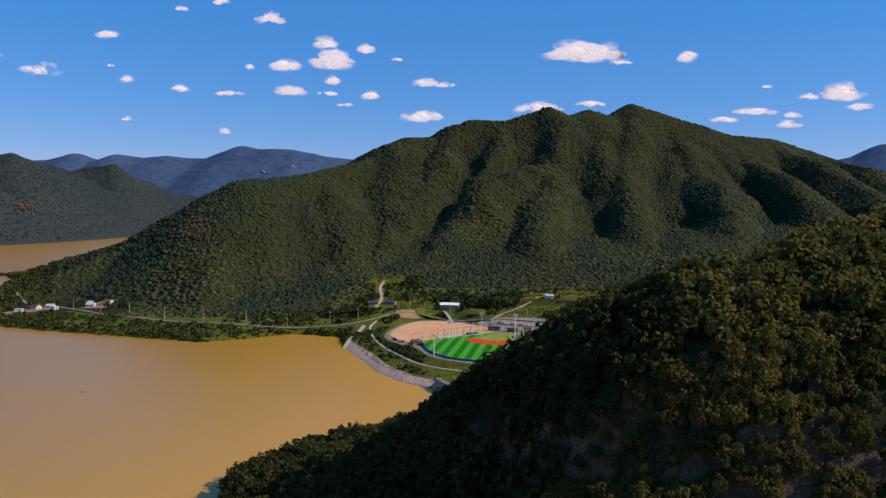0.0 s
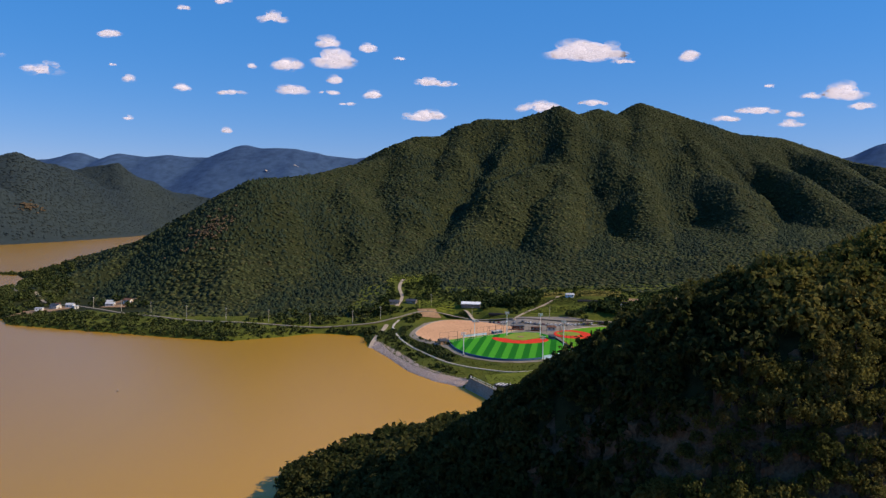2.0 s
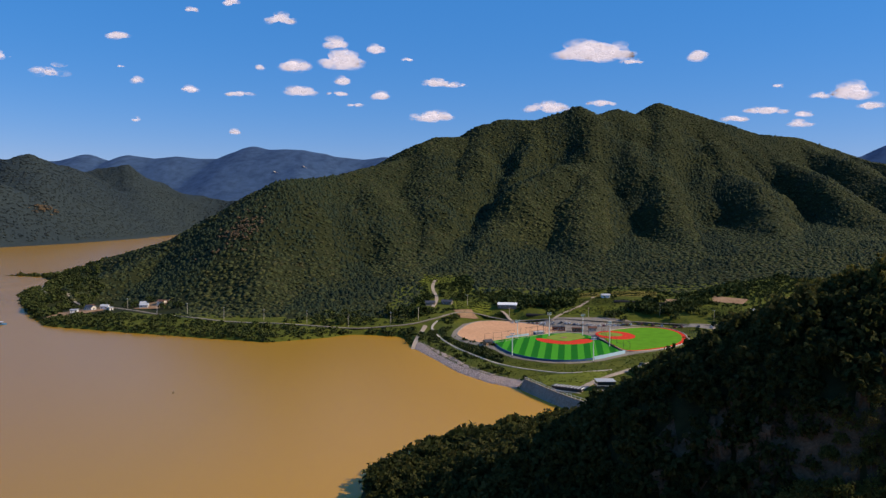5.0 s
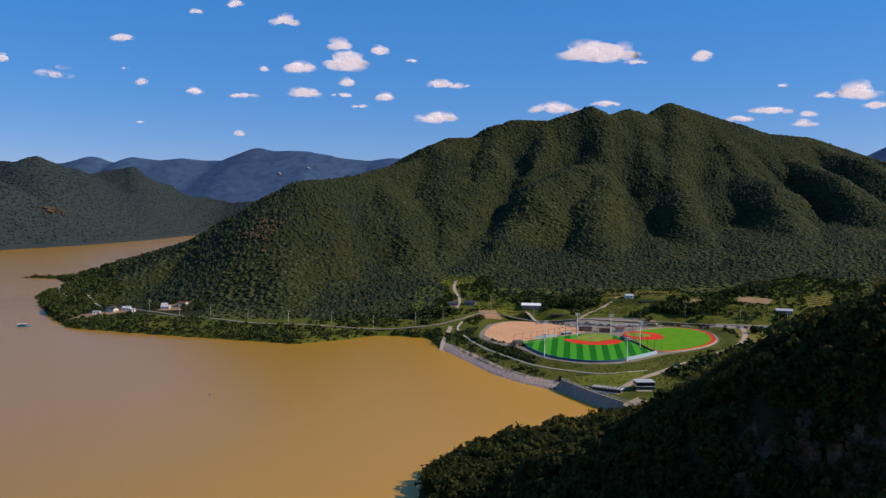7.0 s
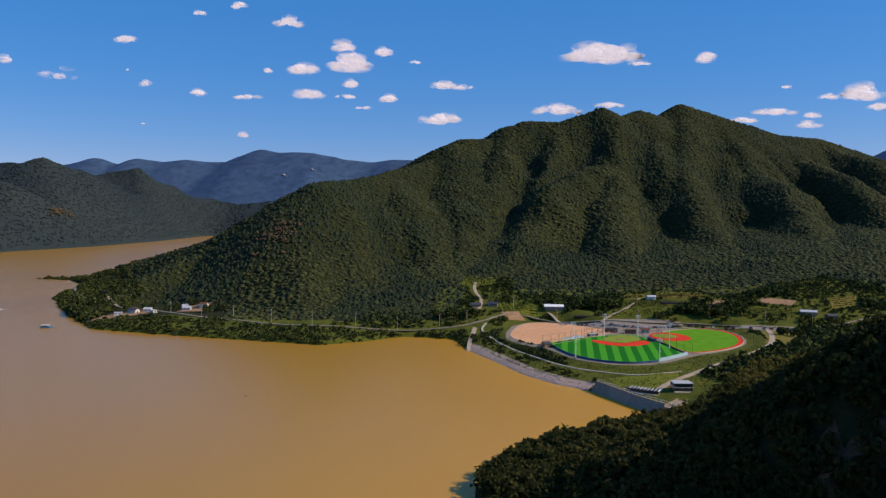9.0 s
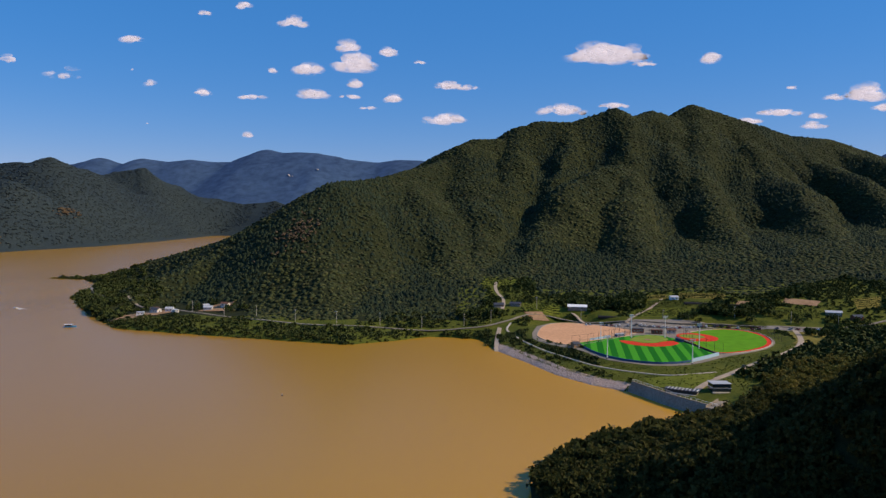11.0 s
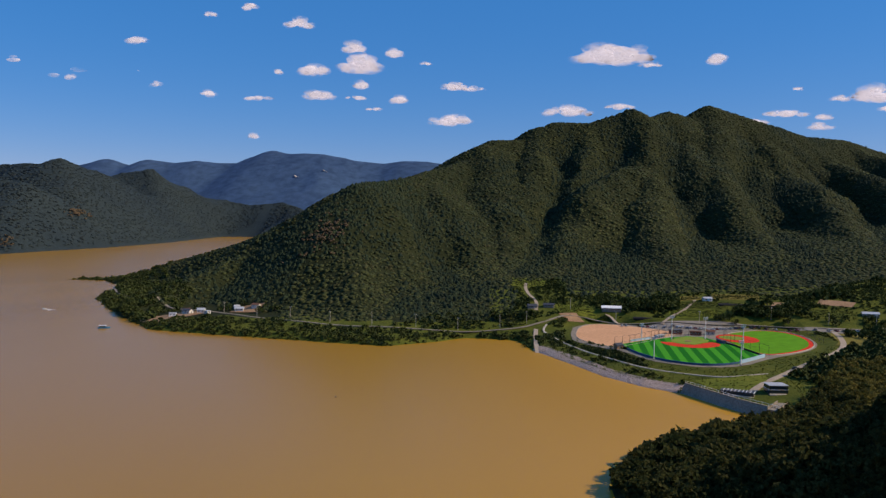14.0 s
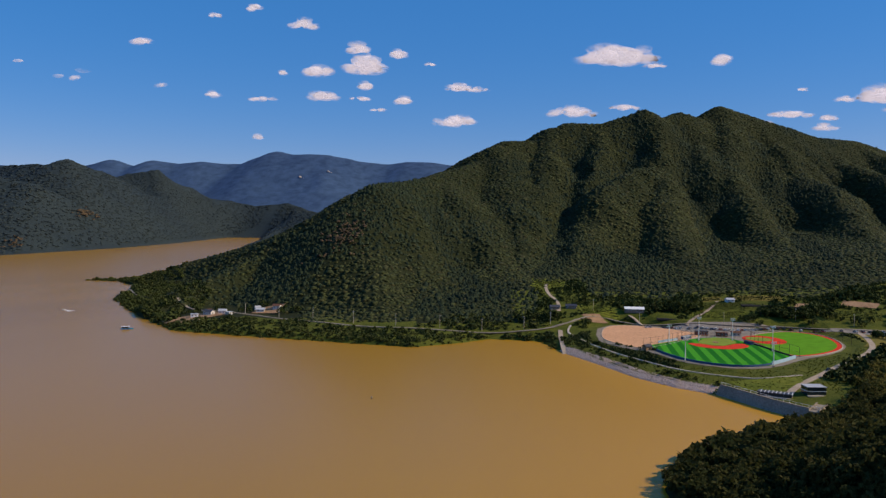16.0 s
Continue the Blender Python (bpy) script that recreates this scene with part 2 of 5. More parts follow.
# ---- mesh helpers ----
def mesh_of(name, verts, faces, mat, smooth=False):
    me = bpy.data.meshes.new(name)
    me.from_pydata([tuple(v) for v in verts], [], [tuple(f) for f in faces])
    me.materials.append(mat)
    if smooth:
        me.polygons.foreach_set("use_smooth", [True] * len(me.polygons))
    me.update()
    return me


def array_mesh(name, verts, tris, mat, smooth=False):
    """A mesh from numpy arrays of corners and triangles (or quads)."""
    me = bpy.data.meshes.new(name)
    n, k = tris.shape
    me.vertices.add(len(verts))
    me.vertices.foreach_set("co", np.asarray(verts, dtype=np.float32).ravel())
    me.loops.add(n * k)
    me.loops.foreach_set("vertex_index", np.asarray(tris, dtype=np.int32).ravel())
    me.polygons.add(n)
    me.polygons.foreach_set("loop_start", np.arange(0, n * k, k, dtype=np.int32))
    me.polygons.foreach_set("loop_total", np.full(n, k, dtype=np.int32))
    if smooth:
        me.polygons.foreach_set("use_smooth", np.ones(n, dtype=bool))
    me.materials.append(mat)
    me.update(calc_edges=True)
    return me


def part(name, bm, mat, parent=None, label=""):
    me = bpy.data.meshes.new(name)
    bm.to_mesh(me)
    bm.free()
    me.materials.append(mat)
    ob = new(name, me)
    if parent is not None:
        ob.parent = parent
    if label:
        ob["label"] = label
    return ob


def box(bm, x0, x1, y0, y1, z0, z1, bev=0.0):
    r = bmesh.ops.create_cube(bm, size=1, matrix=Matrix.Translation(((x0 + x1) / 2, (y0 + y1) / 2, (z0 + z1) / 2)) @ Matrix.Diagonal((x1 - x0, y1 - y0, z1 - z0, 1)))
    if bev:
        es = {e for v in r["verts"] for e in v.link_edges}
        bmesh.ops.bevel(bm, geom=list(es), offset=bev, segments=1, affect="EDGES")
    return bm


def boxed(*dims, bev=0.0):
    return box(bmesh.new(), *dims, bev=bev)


def rod(bm, a, b, r0, r1=None, seg=6):
    a, b = Vector(a), Vector(b)
    r1 = r0 if r1 is None else r1
    d = b - a
    m = Matrix.Translation((a + b) / 2) @ d.to_track_quat("Z", "Y").to_matrix().to_4x4()
    bmesh.ops.create_cone(bm, cap_ends=True, segments=seg, radius1=r0, radius2=r1, depth=d.length, matrix=m)
    return bm


def empty(name, m):
    ob = new(name)
    ob.matrix_world = m
    return ob


# ---- the lie of the land ----
class Lattice:
    """Smooth value noise on a random lattice."""
    def __init__(self, seed):
        self.g = np.random.default_rng(seed).random((256, 256))

    def __call__(self, x, y):
        xi, yi = np.floor(x).astype(int), np.floor(y).astype(int)
        fx, fy = x - xi, y - yi
        fx, fy = fx * fx * (3 - 2 * fx), fy * fy * (3 - 2 * fy)
        g = self.g
        a, b = g[xi % 256, yi % 256], g[(xi + 1) % 256, yi % 256]
        c, d = g[xi % 256, (yi + 1) % 256], g[(xi + 1) % 256, (yi + 1) % 256]
        return (a * (1 - fx) + b * fx) * (1 - fy) + (c * (1 - fx) + d * fx) * fy


LAT = [Lattice(s) for s in range(6)]


def fbm(x, y, size, octaves=4):
    v, amp, tot = 0, 1.0, 0.0
    for o in range(octaves):
        v = v + amp * LAT[o % 6](x / size * 2 ** o + 17.3 * o, y / size * 2 ** o + 5.1 * o)
        tot += amp
        amp *= 0.5
    return v / tot * 2 - 1


def ridged(x, y, size, octaves=3):
    v, amp, tot = 0, 1.0, 0.0
    for o in range(octaves):
        v = v + amp * (1 - np.abs(2 * LAT[(o + 3) % 6](x / size * 2 ** o, y / size * 2 ** o) - 1))
        tot += amp
        amp *= 0.5
    return v / tot


MAIN_SHORE = [(-754, 1096), (-752, 1088), (-690, 1078), (-636, 1023), (-578, 845), (-511, 746), (-440, 651), (-416, 620), (-383, 608), (-312, 586), (-260, 571),
              (-207, 558), (-170, 583), (-148, 604), (-111, 594), (-97, 545), (-80, 507), (-62, 463), (-45, 438), (-27, 422), (-13, 392), (-6, 380), (4, 362), (-12, 358), (-40, 338),
              (-65, 318), (-83, 290), (-91, 272), (-89, 250), (-69, 205), (-45, 150), (0, 105), (45, 55), (90, -20)]
MAIN_LAND = MAIN_SHORE + [(110, -400), (5000, -400), (5000, 5000), (-1120, 5000), (-1200, 3554), (-1007, 2697), (-856, 2022), (-705, 1300), (-690, 1100)]
LEFT_LAND = [(-1240, 3600), (-1373, 3496), (-1264, 2613), (-1256, 2192), (-1286, 1946), (-1300, 1724), (-1500, 1560), (-2500, 1450), (-5000, 1450), (-5000, 5000), (-1000, 5000)]


def signed_distance(x, y, poly):
    best = np.full(x.shape, 1e9)
    inside = np.zeros(x.shape, dtype=bool)
    for (ax, ay), (bx, by) in zip(poly, poly[1:] + poly[:1]):
        dx, dy = bx - ax, by - ay
        t = np.clip(((x - ax) * dx + (y - ay) * dy) / (dx * dx + dy * dy), 0, 1)
        best = np.minimum(best, (x - ax - t * dx) ** 2 + (y - ay - t * dy) ** 2)
        if ay != by:
            inside ^= ((ay > y) != (by > y)) & (x < dx * (y - ay) / dy + ax)
    return np.sqrt(best) * np.where(inside, 1, -1)


def crest(x, y, line, profile):
    """The height of a ridge along a line of (x, y, z): profile(z, distance, side) gives it off the line. Blended over the pieces."""
    out = np.full(x.shape, -1e3)
    for (ax, ay, az), (bx, by, bz) in zip(line, line[1:]):
        dx, dy = bx - ax, by - ay
        ll = math.hypot(dx, dy)
        t = np.clip(((x - ax) * dx + (y - ay) * dy) / (ll * ll), 0, 1)
        d = np.hypot(x - ax - t * dx, y - ay - t * dy)
        side = np.sign((x - ax) * dy - (y - ay) * dx)
        out = np.maximum(out, profile(az + t * (bz - az), d, side))
    return out


def even(slope, round_off=14.0):
    return lambda z, d, side: z - slope * (np.sqrt(d * d + round_off * round_off) - round_off)


MAIN_RIDGE = [(-640, 1050, 7), (-547, 1020, 37), (-465, 1000, 60), (-400, 975, 84), (-349, 955, 106), (-305, 900, 127), (-282, 895, 136), (-268, 960, 141), (-243, 1040, 150), (-219, 1100, 164), (-180, 1170, 180), (-164, 1200, 189), (-136, 1270, 220), (-120, 1288, 229), (-72, 1310, 232), (-12, 1342, 266), (48, 1355, 267), (124, 1373, 294), (164, 1410, 283), (207, 1460, 300), (251, 1490, 294), (301, 1524, 323), (405, 1555, 297), (531, 1620, 271), (637, 1693, 274), (800, 1790, 245), (998, 1900, 179), (1400, 2100, 125)]
SPURS = [
    [(-291, 886, 130), (-278, 835, 96), (-265, 770, 62), (-252, 700, 33), (-242, 650, 14)],
    [(-330, 940, 104), (-400, 850, 55), (-455, 760, 24), (-470, 700, 8)],
    [(-219, 1090, 160), (-196, 985, 118), (-166, 900, 77), (-135, 815, 45), (-117, 740, 27)],
    [(-135, 1230, 214), (-121, 1120, 154), (-116, 1010, 105), (-113, 905, 63), (-107, 810, 36)],
    [(-36, 1330, 258), (-53, 1230, 197), (-73, 1110, 137), (-81, 1000, 90), (-89, 900, 57)],
    [(39, 1345, 266), (26, 1260, 217), (6, 1180, 174)],
    [(192, 1430, 290), (140, 1290, 220), (96, 1215, 188), (46, 1140, 162), (-9, 1040, 120), (-50, 930, 77), (-70, 850, 51)],
    [(140, 1290, 220), (125, 1210, 180), (93, 1060, 123), (78, 930, 71), (66, 815, 38)],
    [(299, 1524, 319), (283, 1400, 253), (237, 1260, 187), (220, 1130, 130), (220, 1020, 88), (209, 900, 52), (191, 800, 31)],
    [(361, 1530, 299), (375, 1420, 237), (374, 1290, 178), (370, 1160, 127), (344, 1030, 80), (302, 890, 44)],
    [(513, 1600, 267), (521, 1480, 215), (526, 1330, 165), (520, 1190, 122), (503, 1040, 77), (470, 900, 42)],
    [(637, 1693, 272), (650, 1500, 205), (650, 1300, 146), (630, 1100, 88), (590, 950, 50)],
    [(800, 1790, 245), (800, 1500, 176), (770, 1200, 110), (700, 980, 55)],
]
GULLIES = [
    [(3, 1330), (-11, 1210), (-26, 1110), (-49, 1000), (-69, 900), (-89, 800)],
    [(-249, 1020), (-225, 930), (-203, 855), (-177, 780), (-155, 730)],
    [(192, 1400), (170, 1270), (155, 1130), (137, 980), (122, 860)],
    [(348, 1450), (298, 1290), (275, 1150), (250, 990), (224, 860)],
    [(457, 1450), (460, 1330), (463, 1220), (419, 1080), (347, 900)],
    [(106, 1370), (97, 1270), (53, 1210), (2, 1130)],
]
HILL = [(-108, 292, -14), (-68, 264, 4.5), (-29, 248, 26), (1, 232, 46.5), (21, 217, 64), (38, 203, 77), (52, 192, 84), (72, 192, 87), (88, 204, 91), (108, 219, 96), (160, 248, 103), (300, 270, 112)]
LEFT_RIDGES = [
    [(-3200, 2500, 270), (-2300, 2520, 262), (-1716, 2500, 265), (-1637, 2500, 259), (-1577, 2500, 282), (-1545, 2600, 262), (-1877, 3356, 281), (-1795, 3450, 289), (-1694, 3500, 318), (-1574, 3590, 255), (-1427, 3700, 195), (-1300, 3760, 168), (-1130, 3740, 164), (-1020, 3680, 150), (-860, 3660, 130)],
    [(-1700, 2130, 214), (-1480, 2140, 190), (-1358, 2159, 168), (-1300, 2240, 110)],
    [(-1577, 2500, 282), (-1500, 2400, 200), (-1400, 2300, 110)],
    [(-1694, 3500, 318), (-1600, 3250, 210), (-1480, 3000, 110), (-1380, 2850, 60)],
]
BACK_RIDGE = [(-860, 3500, 110), (-800, 3600, 160), (-600, 3600, 220), (0, 3700, 230)]


def line_distance(x, y, lines):
    d = np.full(np.shape(x), 1e9)
    for line in lines:
        for (ax, ay), (bx, by) in zip(line, line[1:]):
            t = np.clip(((x - ax) * (bx - ax) + (y - ay) * (by - ay)) / ((bx - ax) ** 2 + (by - ay) ** 2), 0, 1)
            d = np.minimum(d, np.hypot(x - ax - t * (bx - ax), y - ay - t * (by - ay)))
    return d


def near_crest(x, y, line, profile):
    """Like crest, but the nearest piece of the line rules, blended softly with its neighbours."""
    ds, hs = [], []
    for (ax, ay, az), (bx, by, bz) in zip(line, line[1:]):
        dx, dy = bx - ax, by - ay
        t = np.clip(((x - ax) * dx + (y - ay) * dy) / (dx * dx + dy * dy), 0, 1)
        d = np.hypot(x - ax - t * dx, y - ay - t * dy)
        ds.append(d)
        hs.append(profile(az + t * (bz - az), d, np.sign((x - ax) * dy - (y - ay) * dx)))
    ds, hs = np.array(ds), np.array(hs)
    w = np.exp(-(ds - ds.min(0)) / 8.0)
    return (w * hs).sum(0) / w.sum(0)


def hill_profile(z, d, side):
    front = np.interp(d, [0, 14, 27, 37, 46, 70, 120, 200], [0, 3, 9, 23, 44, 70, 92, 110]) * np.clip(z / 85, 0.3, 1.15)
    return z - np.where(side > 0, front, 0.50 * (np.sqrt(d * d + 144) - 12))


PLATFORM = [(-74, 580), (-69, 545), (-52, 518), (-44, 512), (-40, 498), (-32, 480), (-17, 463), (0, 457), (20, 463), (48, 491), (74, 507), (95, 527), (110, 554), (114, 590),
            (108, 620), (86, 626), (40, 616), (15, 614), (0, 629), (-20, 646), (-42, 652), (-64, 635)]
LEVEL = 7.4      # the sports grounds' level over the lake


def height(x, y):
    x, y = np.asarray(x, dtype=float), np.asarray(y, dtype=float)
    sd = np.maximum(signed_distance(x, y, MAIN_LAND), signed_distance(x, y, LEFT_LAND))
    sd = np.where(y > 3552, np.maximum(sd, y - 3552), sd)
    wob = fbm(x, y, 60, 3) * 2.2 * np.clip((np.abs(x + 50) - 60) / 80, 0, 1)
    base = np.interp(sd + wob * np.clip(1 - np.abs(sd) / 60, 0, 1), [-60, -8, 0, 7, 28, 42, 200], [-9, -2.5, 0, 3.2, 5.4, 7.0, 9.0])
    # the valley floor climbs gently away from the lake
    base = base + np.where(sd > 0, 0.15 * np.clip(y - 605, 0, 260) * np.clip((x + 330) / 120, 0, 1) + 0.055 * np.clip(x - 40, 0, 300) * np.clip((y - 620) / 60, 0, 1), 0)
    floor_up = 0.07 * np.clip(y - 860, 0, 460) * np.clip((x + 190) / 130, 0, 1) * np.clip((900 - x) / 300, 0, 1) * np.clip((1750 - y) / 150, 0, 1)
    base = base + np.where(sd > 0, floor_up, 0)
    back = np.clip((y - 596) / 20, 0, 1)
    flat = np.clip(signed_distance(x, y, PLATFORM) / (5 + 8 * back) + 0.6 + 0.4 * back, 0, 1)
    base = base * (1 - flat) + LEVEL * flat
    hills = crest(x, y, MAIN_RIDGE, even(0.76))
    for i, s in enumerate(SPURS):
        hills = np.maximum(hills, crest(x, y, s, even((0.60, 0.70, 0.60, 0.62, 0.70, 0.80)[min(i, 5)], (10, 14, 16, 24)[min(i, 3)])))
    for s in LEFT_RIDGES + [BACK_RIDGE]:
        hills = np.maximum(hills, crest(x, y, s, even(0.50)))
    d_top = crest(x, y, MAIN_RIDGE, lambda z, d, side: -d)
    wx, wy = x + fbm(x, y, 140, 2) * 45, y + fbm(y, x, 140, 2) * 45
    rough = np.clip(-d_top / 130, 0.10, 1) * (fbm(x, y, 150, 4) * 13 + (ridged(wx, wy * 0.8, 150, 4) - 0.6) * 34)
    cut = line_distance(x + fbm(x, y, 90, 2) * 14, y, GULLIES)
    hills = hills - np.interp(x, [-120, 0], [12, 20]) * np.exp(-(cut / np.interp(x, [-120, 0], [16, 26])) ** 2) * np.clip(-d_top / 70, 0, 1)
    hills = hills + rough * np.clip((hills - 25) / 70, 0, 1) * np.clip((y - 560) / 120, 0, 1)
    knoll = near_crest(x, y, HILL, hill_profile)
    steep = np.clip((knoll - 18) / 30, 0, 1)
    knoll = knoll + fbm(x, y, 22, 3) * 2.6 * steep + (ridged(x * 1.5, y * 0.4, 16, 3) - 0.5) * 4.5 * steep
    k = 4.0 + np.clip((y - 700) / 60, 0, 5)
    land = np.maximum(np.minimum(hills, 3 + 1.0 * sd), np.minimum(knoll, 4 + 1.7 * sd))
    lift = np.where(sd > -4, 1.0, np.clip(1 + (sd + 4) / 18, 0, 1))
    both = 0.5 * (base + land + np.sqrt((base - land) ** 2 + k * k)) - k * 0.25
    both = np.where((land < base - 14) & (y < 700), base, both)
    return np.where(sd > 0, both, np.minimum(both, base * (1 - lift) + lift * both) * 1.0 - np.clip(-sd, 0, 8) * 0.6)



GRID = {}


def sheet(name, xs, ys, mat, smooth=True):
    gx, gy = np.meshgrid(xs, ys)
    z = height(gx, gy)
    GRID["z"] = z
    v = np.stack([gx, gy, z], -1).reshape(-1, 3)
    nx, ny = len(xs), len(ys)
    i = np.arange(nx * ny).reshape(ny, nx)
    q = np.stack([i[:-1, :-1], i[:-1, 1:], i[1:, 1:], i[1:, :-1]], -1).reshape(-1, 4)
    me = array_mesh(name, v, q, mat, smooth)
    me.materials.append(M_ROCK)
    c = v[q]
    nrm = np.cross(c[:, 1] - c[:, 0], c[:, 3] - c[:, 0])
    mid = c.mean(1)
    bare = (mid[:, 1] < 330) & (nrm[:, 2] / np.linalg.norm(nrm, axis=1) < 0.50) & (mid[:, 2] > 6)
    me.materials.append(M_ROUGH_GRASS)
    low = (mid[:, 0] > -135) & (mid[:, 0] < 310) & (mid[:, 1] > 380) & (mid[:, 1] < 735) & (mid[:, 2] < 45)
    low |= (mid[:, 0] > -430) & (mid[:, 0] < -130) & (mid[:, 1] < 650) & (mid[:, 2] < 9.5)
    # ground across the lake takes the same haze-tinted colour
    me.materials.append(M_HAZED_BANK_TREES)
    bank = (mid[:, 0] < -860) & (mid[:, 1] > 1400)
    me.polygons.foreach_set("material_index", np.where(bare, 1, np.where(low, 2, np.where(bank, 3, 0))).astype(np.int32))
    return me


def steps(*runs):
    out = []
    for a, b, s in runs:
        out.extend(np.arange(a, b, s))
    return np.array(out)


XS = steps((-5000, -2600, 200), (-2600, -900, 24), (-900, -120, 10), (-120, 180, 2.5), (180, 700, 9), (700, 1500, 24), (1500, 5000, 250))
YS = steps((-400, 100, 20), (100, 440, 2.5), (440, 760, 6), (760, 1720, 9), (1720, 3500, 26), (3500, 4960, 120))
ground = tagged(new("ground", sheet("ground", XS, YS, M_FOREST_FLOOR)), "dark wooded ground rising from the lake to steep mountains", "ground", kind="structure")



def land(x, y):
    """The height of the ground sheet itself, between its corners."""
    x, y = np.asarray(x, dtype=float), np.asarray(y, dtype=float)
    i = np.clip(np.searchsorted(XS, x) - 1, 0, len(XS) - 2)
    j = np.clip(np.searchsorted(YS, y) - 1, 0, len(YS) - 2)
    u, w = (x - XS[i]) / (XS[i + 1] - XS[i]), (y - YS[j]) / (YS[j + 1] - YS[j])
    z = GRID["z"]
    return (z[j, i] * (1 - u) + z[j, i + 1] * u) * (1 - w) + (z[j + 1, i] * (1 - u) + z[j + 1, i + 1] * u) * w


def hz(x, y):
    return float(land(x, y))


water = tagged(new("water", mesh_of("water", [(-5000, -900, 0), (400, -900, 0), (400, 4900, 0), (-5000, 4900, 0)], [(0, 1, 2, 3)], M_WATER)),
               "still ochre-brown silty lake water", "lake", kind="structure")

# far ranges, blue with painted-in haze
FAR_WEST = [(-3600, 4500, 430), (-2900, 4600, 395), (-2651, 4600, 405), (-2471, 4600, 447), (-2328, 4600, 408), (-2203, 4600, 444), (-2040, 4600, 424), (-1901, 4600, 438), (-1760, 4600, 424), (-1618, 4600, 425), (-1520, 4620, 470), (-1439, 4650, 506),
            (-1330, 4620, 484), (-1230, 4600, 486), (-1128, 4600, 482), (-1010, 4600, 462), (-919, 4600, 442), (-746, 4600, 425), (-620, 4600, 442), (-487, 4600, 439), (-200, 4600, 400), (300, 4600, 380)]
FAR_EAST = [(1300, 4600, 380), (2100, 4600, 430), (2196, 4600, 461), (2415, 4600, 546), (2700, 4600, 560), (3600, 4500, 500)]


def far_range(name, line, label):
    xs = np.arange(line[0][0], line[-1][0], 26.0)
    ys = steps((3700, 4300, 40), (4300, 4800, 26))
    gx, gy = np.meshgrid(xs, ys)
    z = np.maximum(crest(gx, gy, line, even(0.58, 70)), -20)
    z = z + ((ridged(gx + fbm(gx, gy, 300, 2) * 90, gy * 0.9, 420, 4) - 0.66) * 48 + fbm(gx, gy, 260, 3) * 10) * np.clip((np.interp(gx, [p[0] for p in line], [p[2] for p in line]) - z) / 160, 0, 1)
    z = np.where(gy < 3730, -20, z)
    nx, ny = len(xs), len(ys)
    i = np.arange(nx * ny).reshape(ny, nx)
    GRID.setdefault("far", (xs, ys, z))
    q = np.stack([i[:-1, :-1], i[:-1, 1:], i[1:, 1:], i[1:, :-1]], -1).reshape(-1, 4)
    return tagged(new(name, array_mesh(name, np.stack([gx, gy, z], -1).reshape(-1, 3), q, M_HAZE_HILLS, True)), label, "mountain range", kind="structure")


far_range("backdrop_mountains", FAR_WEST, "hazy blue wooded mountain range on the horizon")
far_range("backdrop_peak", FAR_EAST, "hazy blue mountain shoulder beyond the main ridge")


# pale quarry scars and a bare track on the far slopes
for cx, cz, w in ((-1210, 330, 34), (-1188, 322, 22), (-1057, 366, 30), (-1040, 358, 16)):
    bm = bmesh.new()
    fx, fy, fz = GRID["far"]
    col = fz[:, np.searchsorted(fx, cx)]
    yy = fy[np.argmax(col >= cz)] - 10
    bmesh.ops.create_icosphere(bm, subdivisions=2, radius=1, matrix=Matrix.Translation((cx, float(yy), cz)) @ Matrix.Rotation(0.5, 4, "Y") @ Matrix.Diagonal((w * 0.3, 18, w * 0.08, 1)))
    tagged(part("quarry_scar", bm, M_PALE_CONCRETE), "pale bare quarry scar on the distant slope", "scar", kind="structure")


# ---- clouds ----
def cloud(rng, x, z, w, h):
    """A flat-bottomed cumulus: a heap of thin, see-through puffs."""
    bm = bmesh.new()
    n = int(9 + w * 0.045)
    for i in range(n):
        u = rng.uniform(-1, 1)
        top = (1 - abs(u) ** 1.6) * (0.55 + 0.45 * math.sin(3.1 * u + x) ** 2)
        px, pz = u * w * 0.47, (rng.random() ** 1.3 * top - 0.42) * h * 0.9
        r = h * rng.uniform(0.20, 0.42) * (1.1 - 0.5 * abs(u))
        m = Matrix.Translation((px, rng.uniform(-0.4, 0.4) * h, pz)) @ Matrix.Diagonal((r * rng.uniform(1.3, 2.4), r * 1.3, r * rng.uniform(0.7, 1.0), 1))
        bmesh.ops.create_icosphere(bm, subdivisions=2, radius=1, matrix=m)
    for f in bm.faces:
        f.smooth = True
    me = bpy.data.meshes.new("cloud")
    bm.to_mesh(me)
    bm.free()
    me.materials.append(M_CLOUD)
    ob = new("cloud", me)
    ob.location, ob.scale = (x * 1.1 + 8, 4950, z * 1.1 - 9.6), (1.05, 1.05, 0.95)
    return tagged(ob, "small white fair-weather cumulus cloud with a soft flat base", "cloud", "clouds in the sky")


